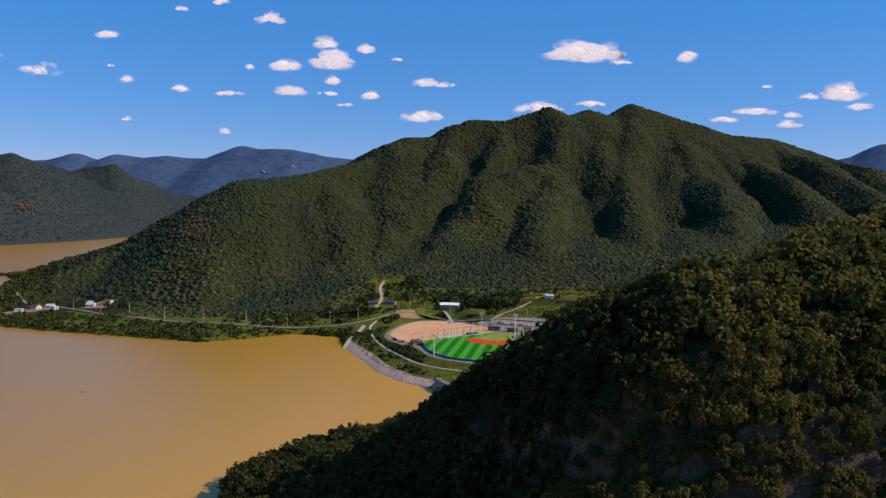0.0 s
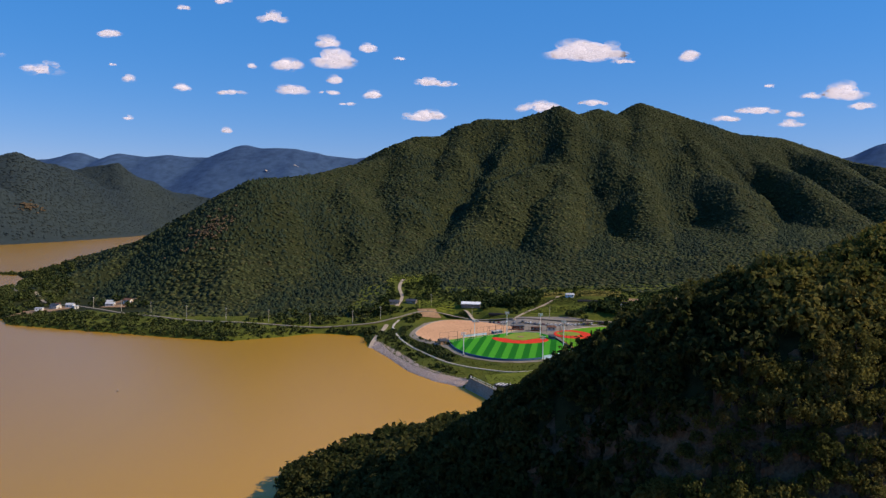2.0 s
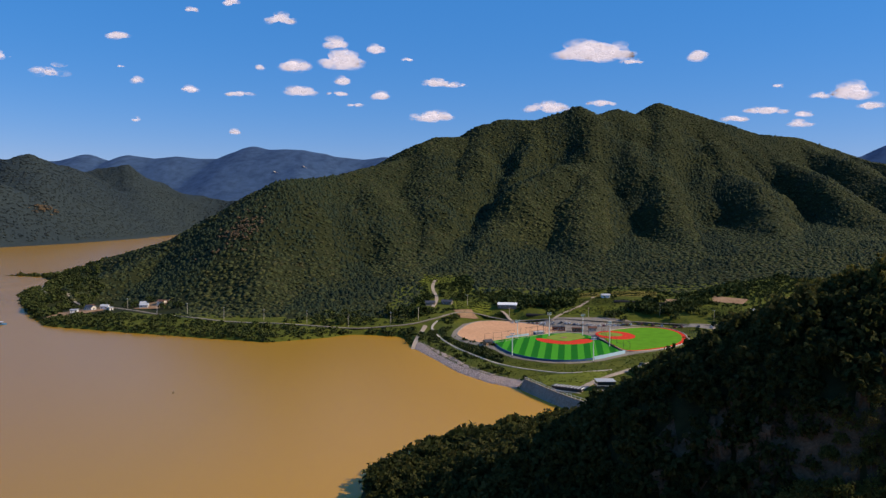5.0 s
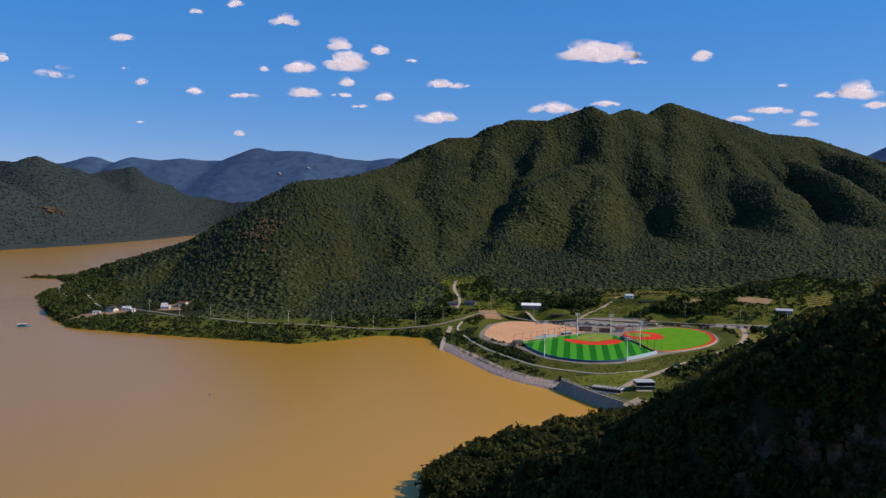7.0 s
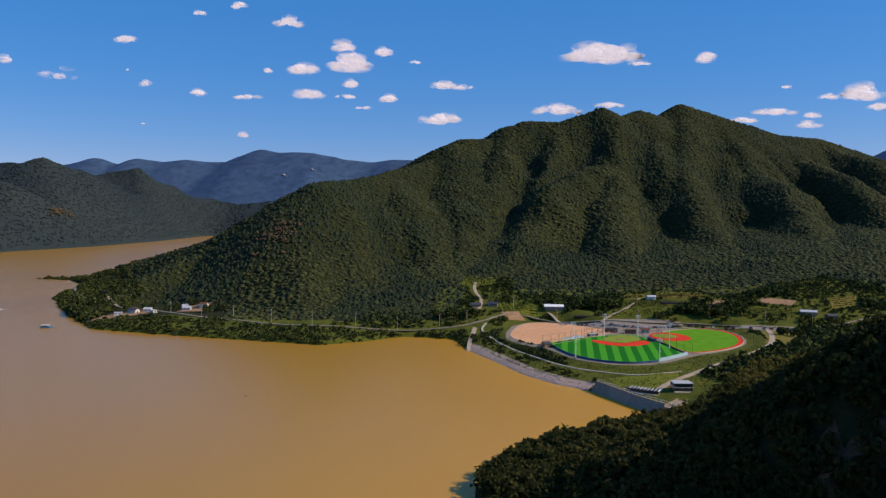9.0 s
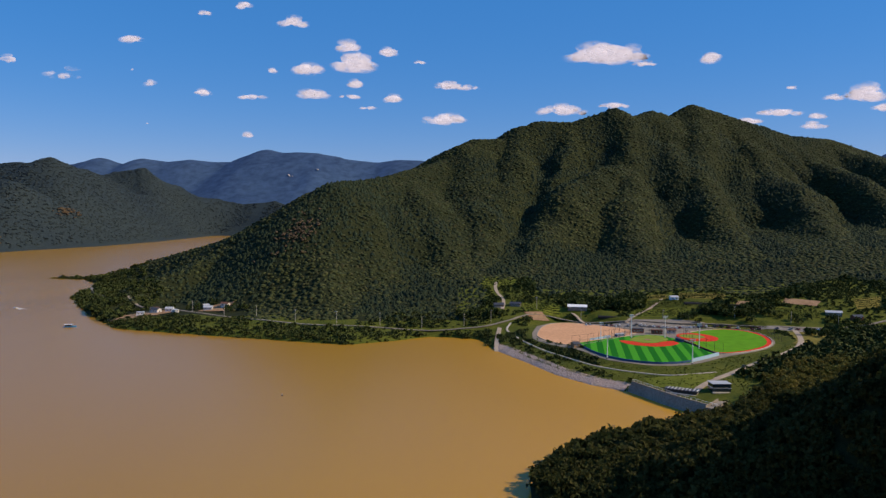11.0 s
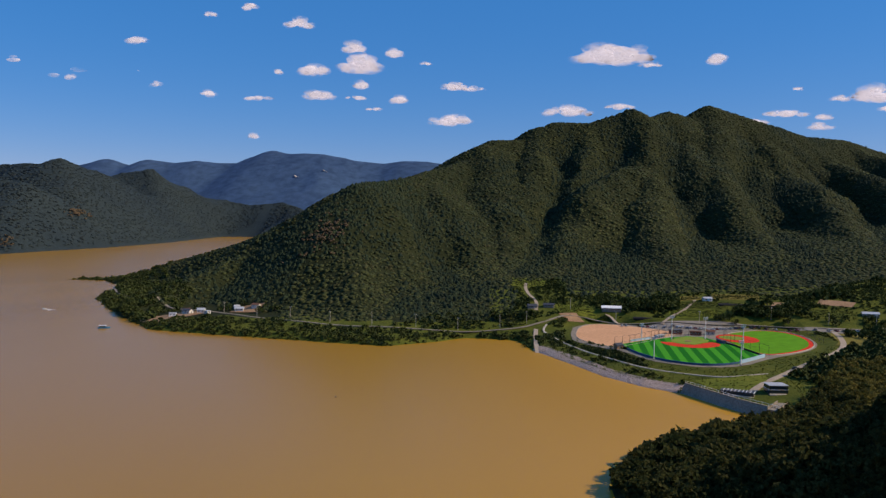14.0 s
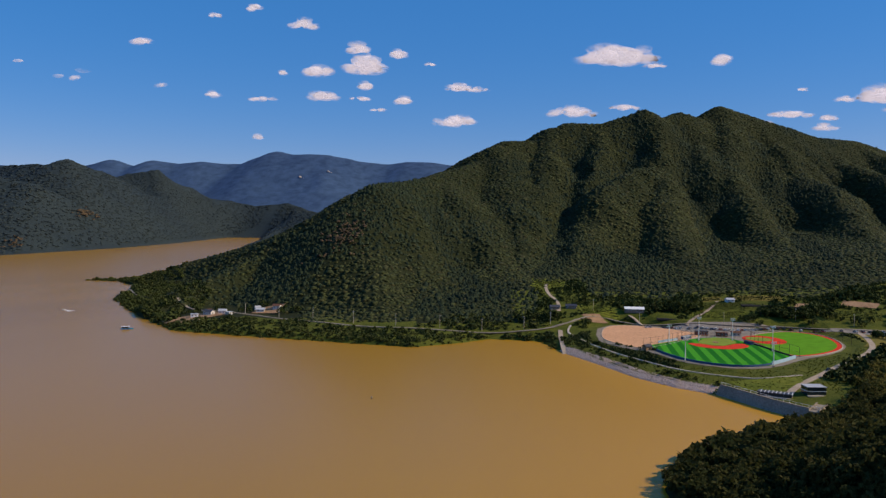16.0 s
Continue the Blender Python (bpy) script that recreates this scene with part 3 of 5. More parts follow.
HIGH_CLOUDS = [(-2938, 1034, 168, 87), (-2616, 949, 302, 108), (-2219, 1163, 134, 74), (-1240, 1255, 195, 74), (-1533, 1353, 101, 54), (-1139, 989, 185, 101), (-878, 1018, 286, 121),
               (-912, 1104, 175, 67), (-676, 1077, 134, 60), (625, 1078, 504, 155), (821, 1006, 168, 40), (1209, 1047, 60, 81), (-1769, 1308, 81, 40), (-1360, 969, 47, 40), (-482, 1013, 87, 27), (-2204, 975, 40, 30)]
LOW_CLOUDS = [(-2107, 890, 101, 54), (-1789, 836, 128, 47), (-1480, 816, 185, 47), (-1122, 835, 208, 81), (-901, 812, 168, 34), (-868, 892, 94, 60), (-642, 805, 101, 60), (-783, 745, 134, 27),
              (-314, 881, 185, 54), (-197, 864, 168, 34), (-329, 685, 309, 81), (-2110, 654, 74, 34), (-1509, 587, 60, 47)]
EAST_CLOUDS = [(1669, 864, 74, 30), (351, 738, 336, 81), (646, 768, 202, 47), (1602, 728, 319, 54), (1810, 702, 134, 40), (1796, 647, 202, 47), (2092, 841, 202, 114), (1919, 809, 168, 40), (2205, 761, 168, 54), (1410, 680, 202, 54)]
_rng = random.Random(5)
for row in HIGH_CLOUDS + LOW_CLOUDS + EAST_CLOUDS:
    cloud(_rng, *row)


# ---- woods seen from afar: thousands of crowns joined into one sheet each ----
def crown_templates(rng, count, sides=6, pointed=0.0):
    out = []
    for _ in range(count):
        v = []
        for z, r in ((0.05, 0.95), (0.58, 0.82 - 0.35 * pointed)):
            a0 = rng.random() * 6.28
            for k in range(sides):
                a = a0 * 0.2 + 2 * math.pi * k / sides + rng.uniform(-0.2, 0.2)
                rr = r * rng.uniform(0.55, 1.3)
                v.append((rr * math.cos(a), rr * math.sin(a), z + rng.uniform(-0.10, 0.10)))
        v.append((rng.uniform(-0.2, 0.2), rng.uniform(-0.2, 0.2), 1.0 + 0.2 * pointed))
        out.append(v)
    f = []
    for b in range(1):
        for k in range(sides):
            p, q = b * sides + k, b * sides + (k + 1) % sides
            f += [(p, q, q + sides), (p, q + sides, p + sides)]
    f += [(sides + k, sides + (k + 1) % sides, 2 * sides) for k in range(sides)]
    return np.array(out), np.array(f)


def wood(name, x, y, z, radius, tall, mat, seed, pointed=0.0, sides=6, label="", sink=0.25, smooth=False):
    rng = random.Random(seed)
    tv, tf = crown_templates(rng, 24, sides, pointed)
    g = np.random.default_rng(seed)
    n = len(x)
    pick = g.integers(0, 24, n)
    v = tv[pick]
    a = g.random(n) * 6.283
    ca, sa = np.cos(a)[:, None], np.sin(a)[:, None]
    vx = (v[..., 0] * ca - v[..., 1] * sa) * radius[:, None] + x[:, None]
    vy = (v[..., 0] * sa + v[..., 1] * ca) * radius[:, None] + y[:, None]
    vz = (v[..., 2] - sink) * tall[:, None] + z[:, None]
    k = v.shape[1]
    tris = (tf[None] + (np.arange(n) * k)[:, None, None]).reshape(-1, 3)
    me = array_mesh(name, np.stack([vx, vy, vz], -1).reshape(-1, 3), tris, mat, smooth)
    return tagged(new(name, me), label, "forest", kind="stuff")


def scatter(x0, x1, y0, y1, step, seed, jitter=1.1):
    g = np.random.default_rng(seed)
    gx, gy = np.meshgrid(np.arange(x0, x1, step), np.arange(y0, y1, step))
    gx = gx + (g.random(gx.shape) - 0.5) * step * jitter
    gy = gy + (g.random(gy.shape) - 0.5) * step * jitter
    return gx.ravel(), gy.ravel(), g


def slope_y(x, y, e=6.0):
    return (land(x, y + e) - land(x, y - e)) / (2 * e)


# the open valley floor: fields, car park and tracks between the lake and the mountain
VALLEY = [(-125, 560), (-98, 690), (-104, 760), (-70, 770), (-52, 700), (-20, 706), (16, 690), (30, 706), (62, 722), (110, 712), (118, 690), (150, 690), (190, 720), (240, 740), (262, 700), (270, 560), (150, 470), (90, 440), (20, 350), (-90, 400)]

x, y, g = scatter(-760, 960, 598, 1760, 3.95, 11, 2.0)
sdv = signed_distance(x, y, VALLEY)
sds = signed_distance(x, y, MAIN_LAND)
z = land(x, y)
keep = (sdv < -3) & (sds > 30) & (slope_y(x, y) > -0.25) & ~((y < 626) & (x > -400))
keep &= (z > 8) & (np.hypot(x + 355, y - 694) > 16) & (np.hypot(x + 402, y - 670) > 24)
x, y, z = x[keep], y[keep], z[keep]
pine = ((fbm(x, y, 90, 3) + g.random(len(x)) * 0.5 - 0.25) > 0.22) | ((line_distance(x, y, GULLIES) < 16) & (g.random(len(x)) < 0.75))
r = 2.0 + 2.6 * g.random(len(x)) ** 2.6
for sel, nm, pt, lb in ((~pine, "mountain_forest", 0.0, "dense green broadleaf forest covering the mountain slopes"), (pine, "mountain_pinewood", 0.6, "dark green pine stands on the mountain spurs")):
    wood(nm, x[sel], y[sel], z[sel], r[sel] * (0.85 if pt else 1.0), (r[sel] * (0.85 if pt else 0.52) + 0.6), M_MOUNTAIN_PINES if pt else M_MOUNTAIN_TREES, 21 + int(pt > 0), pt, 5, lb, 0.25 if pt else 0.42)

x, y, g = scatter(-2500, -880, 1540, 3950, 11.0, 12, 1.8)
sds = np.maximum(signed_distance(x, y, LEFT_LAND), signed_distance(x, y, MAIN_LAND))
keep = (sds > 8) & (slope_y(x, y, 12) > -0.3) & (y > 1600) & (x > -1000 - y * 0.42)
x, y = x[keep], y[keep]
z = land(x, y)
r = g.uniform(5.0, 8.0, len(x))
wood("lakeside_forest", x, y, z, r, r * 0.26 + 1.0, M_HAZED_BANK_TREES, 31, 0.3, 5, "green forest on the mountains across the lake, bluish with painted-in haze", 0.35, True)

# bare scree between the trees
g = np.random.default_rng(14)
for name, cx, cy, sx, sy, n, lo_r, hi_r, up in (("mountain_scree", -300, 790, 20, 26, 130, 1.0, 2.4, 2.2), ("bank_scree", -1352, 2215, 10, 45, 46, 3.0, 6.0, 7.0), ("bank_scree", -1325, 1835, 14, 22, 24, 2.5, 5.0, 6.0)):
    x, y = g.normal(cx, sx * 0.7, n), g.normal(cy, sy * 0.7, n)
    r = g.uniform(lo_r, hi_r, n)
    wood(name, x, y, land(x, y) + up, r, r * 0.9, M_ROCK, 15, 0, 5, "pale grey scree and boulders between the trees")["category"] = "scree"


# ---- laying patches, strips and slabs on the land ----
def clip_half(poly, nx, ny, c):
    out = []
    for (ax, ay), (bx, by) in zip(poly, poly[1:] + poly[:1]):
        da, db = nx * ax + ny * ay - c, nx * bx + ny * by - c
        if da <= 0:
            out.append((ax, ay))
        if da * db < 0:
            t = da / (da - db)
            out.append((ax + t * (bx - ax), ay + t * (by - ay)))
    return out


def rounded(pts, times=2, closed=True):
    """Corner cutting: a smooth outline from a few corners."""
    for _ in range(times):
        out = []
        pairs = list(zip(pts, pts[1:] + pts[:1])) if closed else list(zip(pts, pts[1:]))
        for a, b in pairs:
            out += [tuple(0.75 * p + 0.25 * q for p, q in zip(a, b)), tuple(0.25 * p + 0.75 * q for p, q in zip(a, b))]
        pts = out if closed else [pts[0]] + out + [pts[-1]]
    return pts


def patch(name, pts, mat, lift=0.45, cell=5.0):
    """A sheet of ground cover, draped over the land inside an outline."""
    bm = bmesh.new()
    xs, ys = [p[0] for p in pts], [p[1] for p in pts]
    a = math.floor(min(xs) / cell) * cell
    seen = {}
    while a < max(xs):
        col = clip_half(clip_half(pts, 1, 0, a + cell), -1, 0, -a)
        b = math.floor(min(ys) / cell) * cell
        while col and b < max(ys):
            q = clip_half(clip_half(col, 0, 1, b + cell), 0, -1, -b)
            if len(q) > 2:
                vs = []
                for px, py in q:
                    key = (round(px, 2), round(py, 2))
                    if key not in seen:
                        seen[key] = bm.verts.new((px, py, 0))
                    if seen[key] not in vs:
                        vs.append(seen[key])
                if len(vs) > 2:
                    try:
                        bm.faces.new(vs)
                    except ValueError:
                        pass
            b += cell
        a += cell
    vs = list(bm.verts)
    if vs:
        z = land(np.array([v.co.x for v in vs]), np.array([v.co.y for v in vs]))
        for v, h in zip(vs, z):
            v.co.z = h + lift
    bmesh.ops.recalc_face_normals(bm, faces=bm.faces)
    if bm.faces and sum(f.normal.z for f in bm.faces) < 0:
        bmesh.ops.reverse_faces(bm, faces=bm.faces)
    me = bpy.data.meshes.new(name)
    bm.to_mesh(me)
    bm.free()
    me.materials.append(mat)
    return new(name, me)


def along(line, step=4.0):
    out = []
    for (ax, ay), (bx, by) in zip(line, line[1:]):
        n = max(1, int(math.hypot(bx - ax, by - ay) / step))
        out += [(ax + (bx - ax) * i / n, ay + (by - ay) * i / n) for i in range(n)]
    return out + [line[-1]]


def strip(name, line, width, mat, lift=0.5, thick=0.35):
    """A road or path: a ribbon with edges, laid along a line."""
    pts = along(line)
    n = len(pts)
    p = np.array(pts)
    d = np.gradient(p, axis=0)
    d /= np.linalg.norm(d, axis=1)[:, None]
    off = np.stack([-d[:, 1], d[:, 0]], 1) * width / 2
    l, r = p + off, p - off
    z = np.maximum(np.maximum(land(l[:, 0], l[:, 1]), land(r[:, 0], r[:, 1])), land(p[:, 0], p[:, 1])) + lift
    z = np.convolve(np.pad(z, 2, mode="edge"), np.ones(5) / 5, mode="valid")
    v = np.concatenate([np.c_[l, z], np.c_[r, z], np.c_[l, z - thick - lift], np.c_[r, z - thick - lift]])
    f = []
    for i in range(n - 1):
        f += [(n + i, n + i + 1, i + 1, i), (i, i + 1, 2 * n + i + 1, 2 * n + i), (n + i + 1, n + i, 3 * n + i, 3 * n + i + 1)]
    return new(name, mesh_of(name, v, f, mat))


def slab(pts, z0, z1):
    bm = bmesh.new()
    top = [bm.verts.new((a, b, z1)) for a, b in pts]
    low = [bm.verts.new((a, b, z0)) for a, b in pts]
    bm.faces.new(top)
    bm.faces.new(low[::-1])
    n = len(pts)
    for i in range(n):
        bm.faces.new((top[i], low[i], low[(i + 1) % n], top[(i + 1) % n]))
    bmesh.ops.recalc_face_normals(bm, faces=bm.faces)
    bmesh.ops.triangulate(bm, faces=[f for f in bm.faces if len(f.verts) > 4])
    return bm


def wall_along(bm, line, z0, z1, thick):
    p = np.array(line, dtype=float)
    d = np.gradient(p, axis=0)
    d /= np.linalg.norm(d, axis=1)[:, None]
    o = np.stack([-d[:, 1], d[:, 0]], 1) * thick / 2
    rows = []
    for (a, b), (u, w) in zip(p, o):
        rows.append([bm.verts.new(c) for c in ((a + u, b + w, z0), (a + u, b + w, z1), (a - u, b - w, z1), (a - u, b - w, z0))])
    for r0, r1 in zip(rows, rows[1:]):
        for k in range(3):
            bm.faces.new((r0[k], r0[k + 1], r1[k + 1], r1[k]))
    for r in (rows[0], rows[-1]):
        bm.faces.new(r)
    bmesh.ops.recalc_face_normals(bm, faces=bm.faces)
    return bm


# ---- sports grounds ----
L = LEVEL
GREEN = rounded([(-40, 537), (-37, 512), (-29, 487), (-17, 471), (0, 464), (19, 471)], 2, False) + [(44, 498), (40, 530), (34, 562), (28, 576), (18, 580), (6, 574), (-12, 563)]
green_field = tagged(empty("striped_ball_field", Matrix()), "bright green striped artificial-turf baseball field with a red infield", "baseball field")
ux, uy = 0.993, -0.12
lo = min(ux * a + uy * b for a, b in GREEN)
hi = max(ux * a + uy * b for a, b in GREEN)
n_str = 21
for i in range(n_str):
    c0, c1 = lo + (hi - lo) * i / n_str, lo + (hi - lo) * (i + 1) / n_str
    q = clip_half(clip_half(GREEN, ux, uy, c1), -ux, -uy, -c0)
    if len(q) > 2:
        part("turf_stripe", slab(q, L - 0.3, L + 0.45), (M_TURF_LIGHT, M_TURF_DARK)[i % 2], green_field)
part("infield_clay", slab(rounded([(-10, 552), (-8, 540), (-2, 531), (10, 526), (22, 530), (32, 541), (30, 553), (23, 551), (15, 541), (6, 540), (-1, 550)], 2), L + 0.3, L + 0.52), M_RED_TURF, green_field, "red clay-coloured infield band")
part("infield_turf", slab(rounded([(-3, 553), (6, 542), (14, 542), (23, 552), (29, 560), (26, 574), (18, 578), (8, 572)], 1), L + 0.3, L + 0.55), M_TURF_PALE, green_field, "pale yellowish green infield turf")
part("pitching_mound", slab([(12 + 2.4 * math.cos(k * 0.63), 556 + 3 * math.sin(k * 0.63)) for k in range(10)], L + 0.4, L + 0.75), M_DRY_SOIL, green_field)
ARC = rounded([(-41, 538), (-38, 512), (-30, 486), (-17, 470), (0, 463), (19, 470), (45, 498)], 3, False)
k3 = int(len(ARC) * 0.80)
part("outfield_padding", wall_along(bmesh.new(), ARC[:k3 + 1], L, L + 1.5, 0.4), M_BLUE_PAD, green_field, "dark blue padded outfield wall")
part("corner_padding", wall_along(bmesh.new(), ARC[k3:], L, L + 2.3, 0.4), M_LIGHT_PAD, green_field, "pale blue padded corner wall")
part("side_padding", wall_along(bmesh.new(), [(-13, 564), (-24, 555), (-30, 550)], L, L + 1.9, 0.4), M_LIGHT_PAD, green_field, "pale blue padded side wall")
part("side_wall", wall_along(bmesh.new(), [(45, 500), (40, 532), (35, 562)], L, L + 1.3, 0.35), M_DARK_METAL, green_field, "dark low side wall")

round_field = tagged(empty("round_ball_field", Matrix()), "plain green turf ball field with a rust-red warning track", "baseball field")
RING = rounded([(50, 590), (58, 602), (85, 619), (101, 612), (107, 588), (101, 556), (89, 533), (70, 514), (48, 502), (44, 520), (41, 545), (42, 572)], 2)
cx, cy = 74, 562
part("warning_track", slab(RING, L - 0.3, L + 0.40), M_RED_TURF, round_field, "rust-red warning track")
part("outfield_turf", slab([(cx + (a - cx) * 0.95 - 1.5, cy + (b - cy) * 0.955 + 0.6) for a, b in RING], L + 0.2, L + 0.46), M_TURF_PLAIN, round_field)
part("infield_clay", slab([(52 + 14.5 * math.cos(k * 0.3142), 572 + 20 * math.sin(k * 0.3142)) for k in range(20)], L + 0.3, L + 0.52), M_RED_TURF, round_field, "round red infield")
part("infield_turf", slab([(49 + 9 * math.cos(k * 0.3142), 575 + 10 * math.sin(k * 0.3142)) for k in range(20)], L + 0.4, L + 0.58), M_TURF_PALE, round_field, "pale green turf inside the red infield")
part("rim", wall_along(bmesh.new(), [(cx + (a - cx) * 1.025, cy + (b - cy) * 1.02) for a, b in RING[:36]], L - 0.3, L + 0.7, 0.5), M_PALE_CONCRETE, round_field, "pale concrete rim")

SANDY = rounded([(-67, 574), (-65, 553), (-55, 534), (-47, 526), (-34, 534), (-11, 560), (8, 582), (14, 598), (2, 615), (-20, 634), (-40, 642), (-57, 626)], 2)
sand_field = tagged(empty("sand_ground", Matrix()), "flat orange-tan dirt sports ground with an oval outline", "sports ground")
part("dirt", slab(SANDY, L - 0.3, L + 0.4), M_SAND, sand_field)
part("kerb", wall_along(bmesh.new(), SANDY + SANDY[:1], L - 0.2, L + 0.55, 0.35), M_PALE_CONCRETE, sand_field, "low pale kerb")

apron = tagged(patch("apron", rounded([(-72, 566), (-66, 540), (-48, 516), (-41, 508), (-33, 482), (-17, 465), (0, 459), (21, 465), (48, 494), (72, 512), (91, 532), (104, 557), (109, 588), (103, 614), (86, 622), (40, 612), (14, 612), (-20, 644), (-60, 636)], 1), M_CONCRETE, 0.2),
               "dusty tan ground between the playing fields", "ground", kind="structure")


def light_tower(x, y, tall, name="floodlight_mast"):
    t = empty(name, Matrix.Translation((x, y, L)))
    part("mast", rod(bmesh.new(), (0, 0, -0.2), (0, 0, tall), 0.34, 0.2, 8), M_WHITE, t)
    part("base", boxed(-0.6, 0.6, -0.6, 0.6, -0.3, 0.7, bev=0.08), M_CONCRETE, t, "concrete footing")
    for k in range(2):
        arm = part("cross_arm", boxed(-1.7, 1.7, -0.12, 0.12, tall - 0.3 - 1.1 * k, tall - 0.1 - 1.1 * k), M_STEEL, t)
        for j in range(4):
            part("lamp_head", boxed(-1.6 + 0.85 * j, -1.0 + 0.85 * j, -0.55, -0.1, tall - 0.25 - 1.1 * k, tall + 0.35 - 1.1 * k, bev=0.06), M_WHITE, arm)
    return tagged(t, "tall white steel floodlight mast beside the ball field", "floodlight", "floodlights round the fields")


for a, b, h in ((-29, 481, 14.5), (2, 563, 17.5), (27, 566, 16.5), (20, 468, 15.0), (39, 521, 17.5), (-22, 552, 13.0)):
    light_tower(a, b, h)


def net_fence(name, line, tall, step, label):
    f = empty(name, Matrix.Translation((line[0][0], line[0][1], L)))
    pts = along(line, step)
    x0, y0 = line[0]
    for a, b in pts:
        part("post", rod(bmesh.new(), (a - x0, b - y0, -0.3), (a - x0, b - y0, tall), 0.11, 0.09, 5), M_DARK_METAL, f)
    for zz in (0.1, tall * 0.5, tall - 0.1):
        part("rail", wall_along(bmesh.new(), [(a - x0, b - y0) for a, b in pts], zz, zz + 0.09, 0.07), M_DARK_METAL, f)
    return tagged(f, label, "fence")


net_fence("net_fence", [(-46, 524), (-34, 533), (-11, 560), (8, 583)], 7.5, 6.5, "tall dark ball-stop fence between dirt ground and turf field")
net_fence("net_fence", [(49, 502), (44, 522), (41, 545), (42, 572), (50, 592)], 7.0, 8, "tall dark ball-stop fence along the round field")
net_fence("net_fence", [(108, 558), (110, 590), (103, 616), (86, 623), (60, 606)], 5.0, 7, "dark fence posts behind the red warning track")
net_fence("net_fence", [(-12, 566), (6, 578), (20, 585), (33, 578)], 6.0, 6, "dark backstop fence behind home plate")


# ---- small buildings ----
def gable(bm, w, d, z0, z1, over=0.5):
    """A pitched roof with thickness over a w by d plan."""
    x, y = w / 2 + over, d / 2 + over
    prof = [(-y, z0), (0, z1), (y, z0), (y, z0 - 0.25), (0, z1 - 0.25), (-y, z0 - 0.25)]
    a = [bm.verts.new((-x, p, q)) for p, q in prof]
    b = [bm.verts.new((x, p, q)) for p, q in prof]
    bm.faces.new((a[0], a[1], a[4], a[5]))
    bm.faces.new((a[1], a[2], a[3], a[4]))
    bm.faces.new((b[0], b[5], b[4], b[1]))
    bm.faces.new((b[1], b[4], b[3], b[2]))
    for i in range(6):
        j = (i + 1) % 6
        bm.faces.new((a[i], b[i], b[j], a[j]))
    bmesh.ops.recalc_face_normals(bm, faces=bm.faces)
    return bm


def house(name, x, y, rz, w, d, h, rise, wall, roof, label, windows=3, z=None, category="house"):
    z = hz(x, y) if z is None else z
    o = empty(name, pose(x, y, z, 0, 0, rz))
    bm = boxed(-w / 2, w / 2, -d / 2, d / 2, -1.2, h)
    if rise > 0:
        for s in (-1, 1):
            v = [bm.verts.new(c) for c in ((s * w / 2, -d / 2, h), (s * w / 2, d / 2, h), (s * w / 2, 0, h + rise))]
            bm.faces.new(v if s > 0 else v[::-1])
    part("wall", bm, wall, o)
    if rise > 0:
        part("roof", gable(bmesh.new(), w, d, h + 0.05, h + rise + 0.3), roof, o)
    else:
        part("roof", boxed(-w / 2 - 0.4, w / 2 + 0.4, -d / 2 - 0.4, d / 2 + 0.4, h, h + 0.35, bev=0.05), roof, o)
    for k in range(windows):
        cxw = -w / 2 + w * (k + 0.5) / windows
        win = part("window", boxed(cxw - 0.6, cxw + 0.6, -d / 2 - 0.06, -d / 2 + 0.05, h * 0.38, h * 0.8), M_WHITE, o)
        part("pane", boxed(cxw - 0.5, cxw + 0.5, -d / 2 - 0.09, -d / 2 - 0.04, h * 0.42, h * 0.76), M_GLASS, win)
    part("door", boxed(w / 2 - 0.03, w / 2 + 0.06, -0.5, 0.5, 0, 2.1), M_DARK_METAL, o)
    return tagged(o, label, category)


house("clubhouse", 12, 592, 6, 9, 4.5, 3.2, 0, M_BRICK, M_DARK_ROOF, "low brick clubhouse with a flat dark roof", 4, L, "clubhouse")
house("clubhouse", 26, 588, -8, 8, 4, 3.0, 0, M_BRICK, M_BROWN_ROOF, "low brown-roofed clubhouse behind the infield", 3, L, "clubhouse")
house("clubhouse", 38, 592, -4, 6, 4, 2.8, 1.0, M_PLASTER, M_BROWN_ROOF, "small pale hut with a brown pitched roof", 2, L, "hut")
house("dugout", -5, 571, 40, 9, 2.4, 2.2, 0, M_BLUE_PAD, M_GREY_ROOF, "low dugout with a blue front and grey roof", 3, L, "dugout")
house("dugout", 34, 552, 100, 9, 2.4, 2.2, 0, M_BLUE_PAD, M_DARK_ROOF, "low dark dugout beside the turf field", 3, L, "dugout")
house("rest_pavilion", -44, 521, 30, 5, 4, 2.6, 1.2, M_DRY_SOIL, M_DARK_ROOF, "small timber rest pavilion with a dark roof", 1, None, "pavilion")
house("lake_cafe", 16.5, 404, 3, 0.1 + 11.5, 9, 5.6, 0, M_GLASS, M_GREY_ROOF, "two-storey dark glass building with a white flat roof", 0, None, "building")
house("farm_shed", -25, 664, -6, 16, 8, 2.2, 1.5, M_CONCRETE, M_WHITE, "long farm shed with a pale grey metal roof", 4, None, "shed")
house("farmhouse", -93, 668, 10, 8, 6, 2.3, 1.4, M_CONCRETE, M_DARK_ROOF, "small farmhouse with a dark roof", 2)
house("farmhouse", -78, 672, -12, 9, 6, 2.2, 1.3, M_CONCRETE, M_DARK_ROOF, "low farmhouse with a weathered dark roof", 3)
house("farmhouse", 64, 690, 5, 7, 5, 2.6, 1.0, M_WHITE, M_GREY_ROOF, "small white farm hut at the field edge", 2)
house("farmhouse", 182, 642, -15, 12, 6, 2.2, 1.2, M_CONCRETE, M_GREY_ROOF, "grey-roofed farm building among the fields", 3)
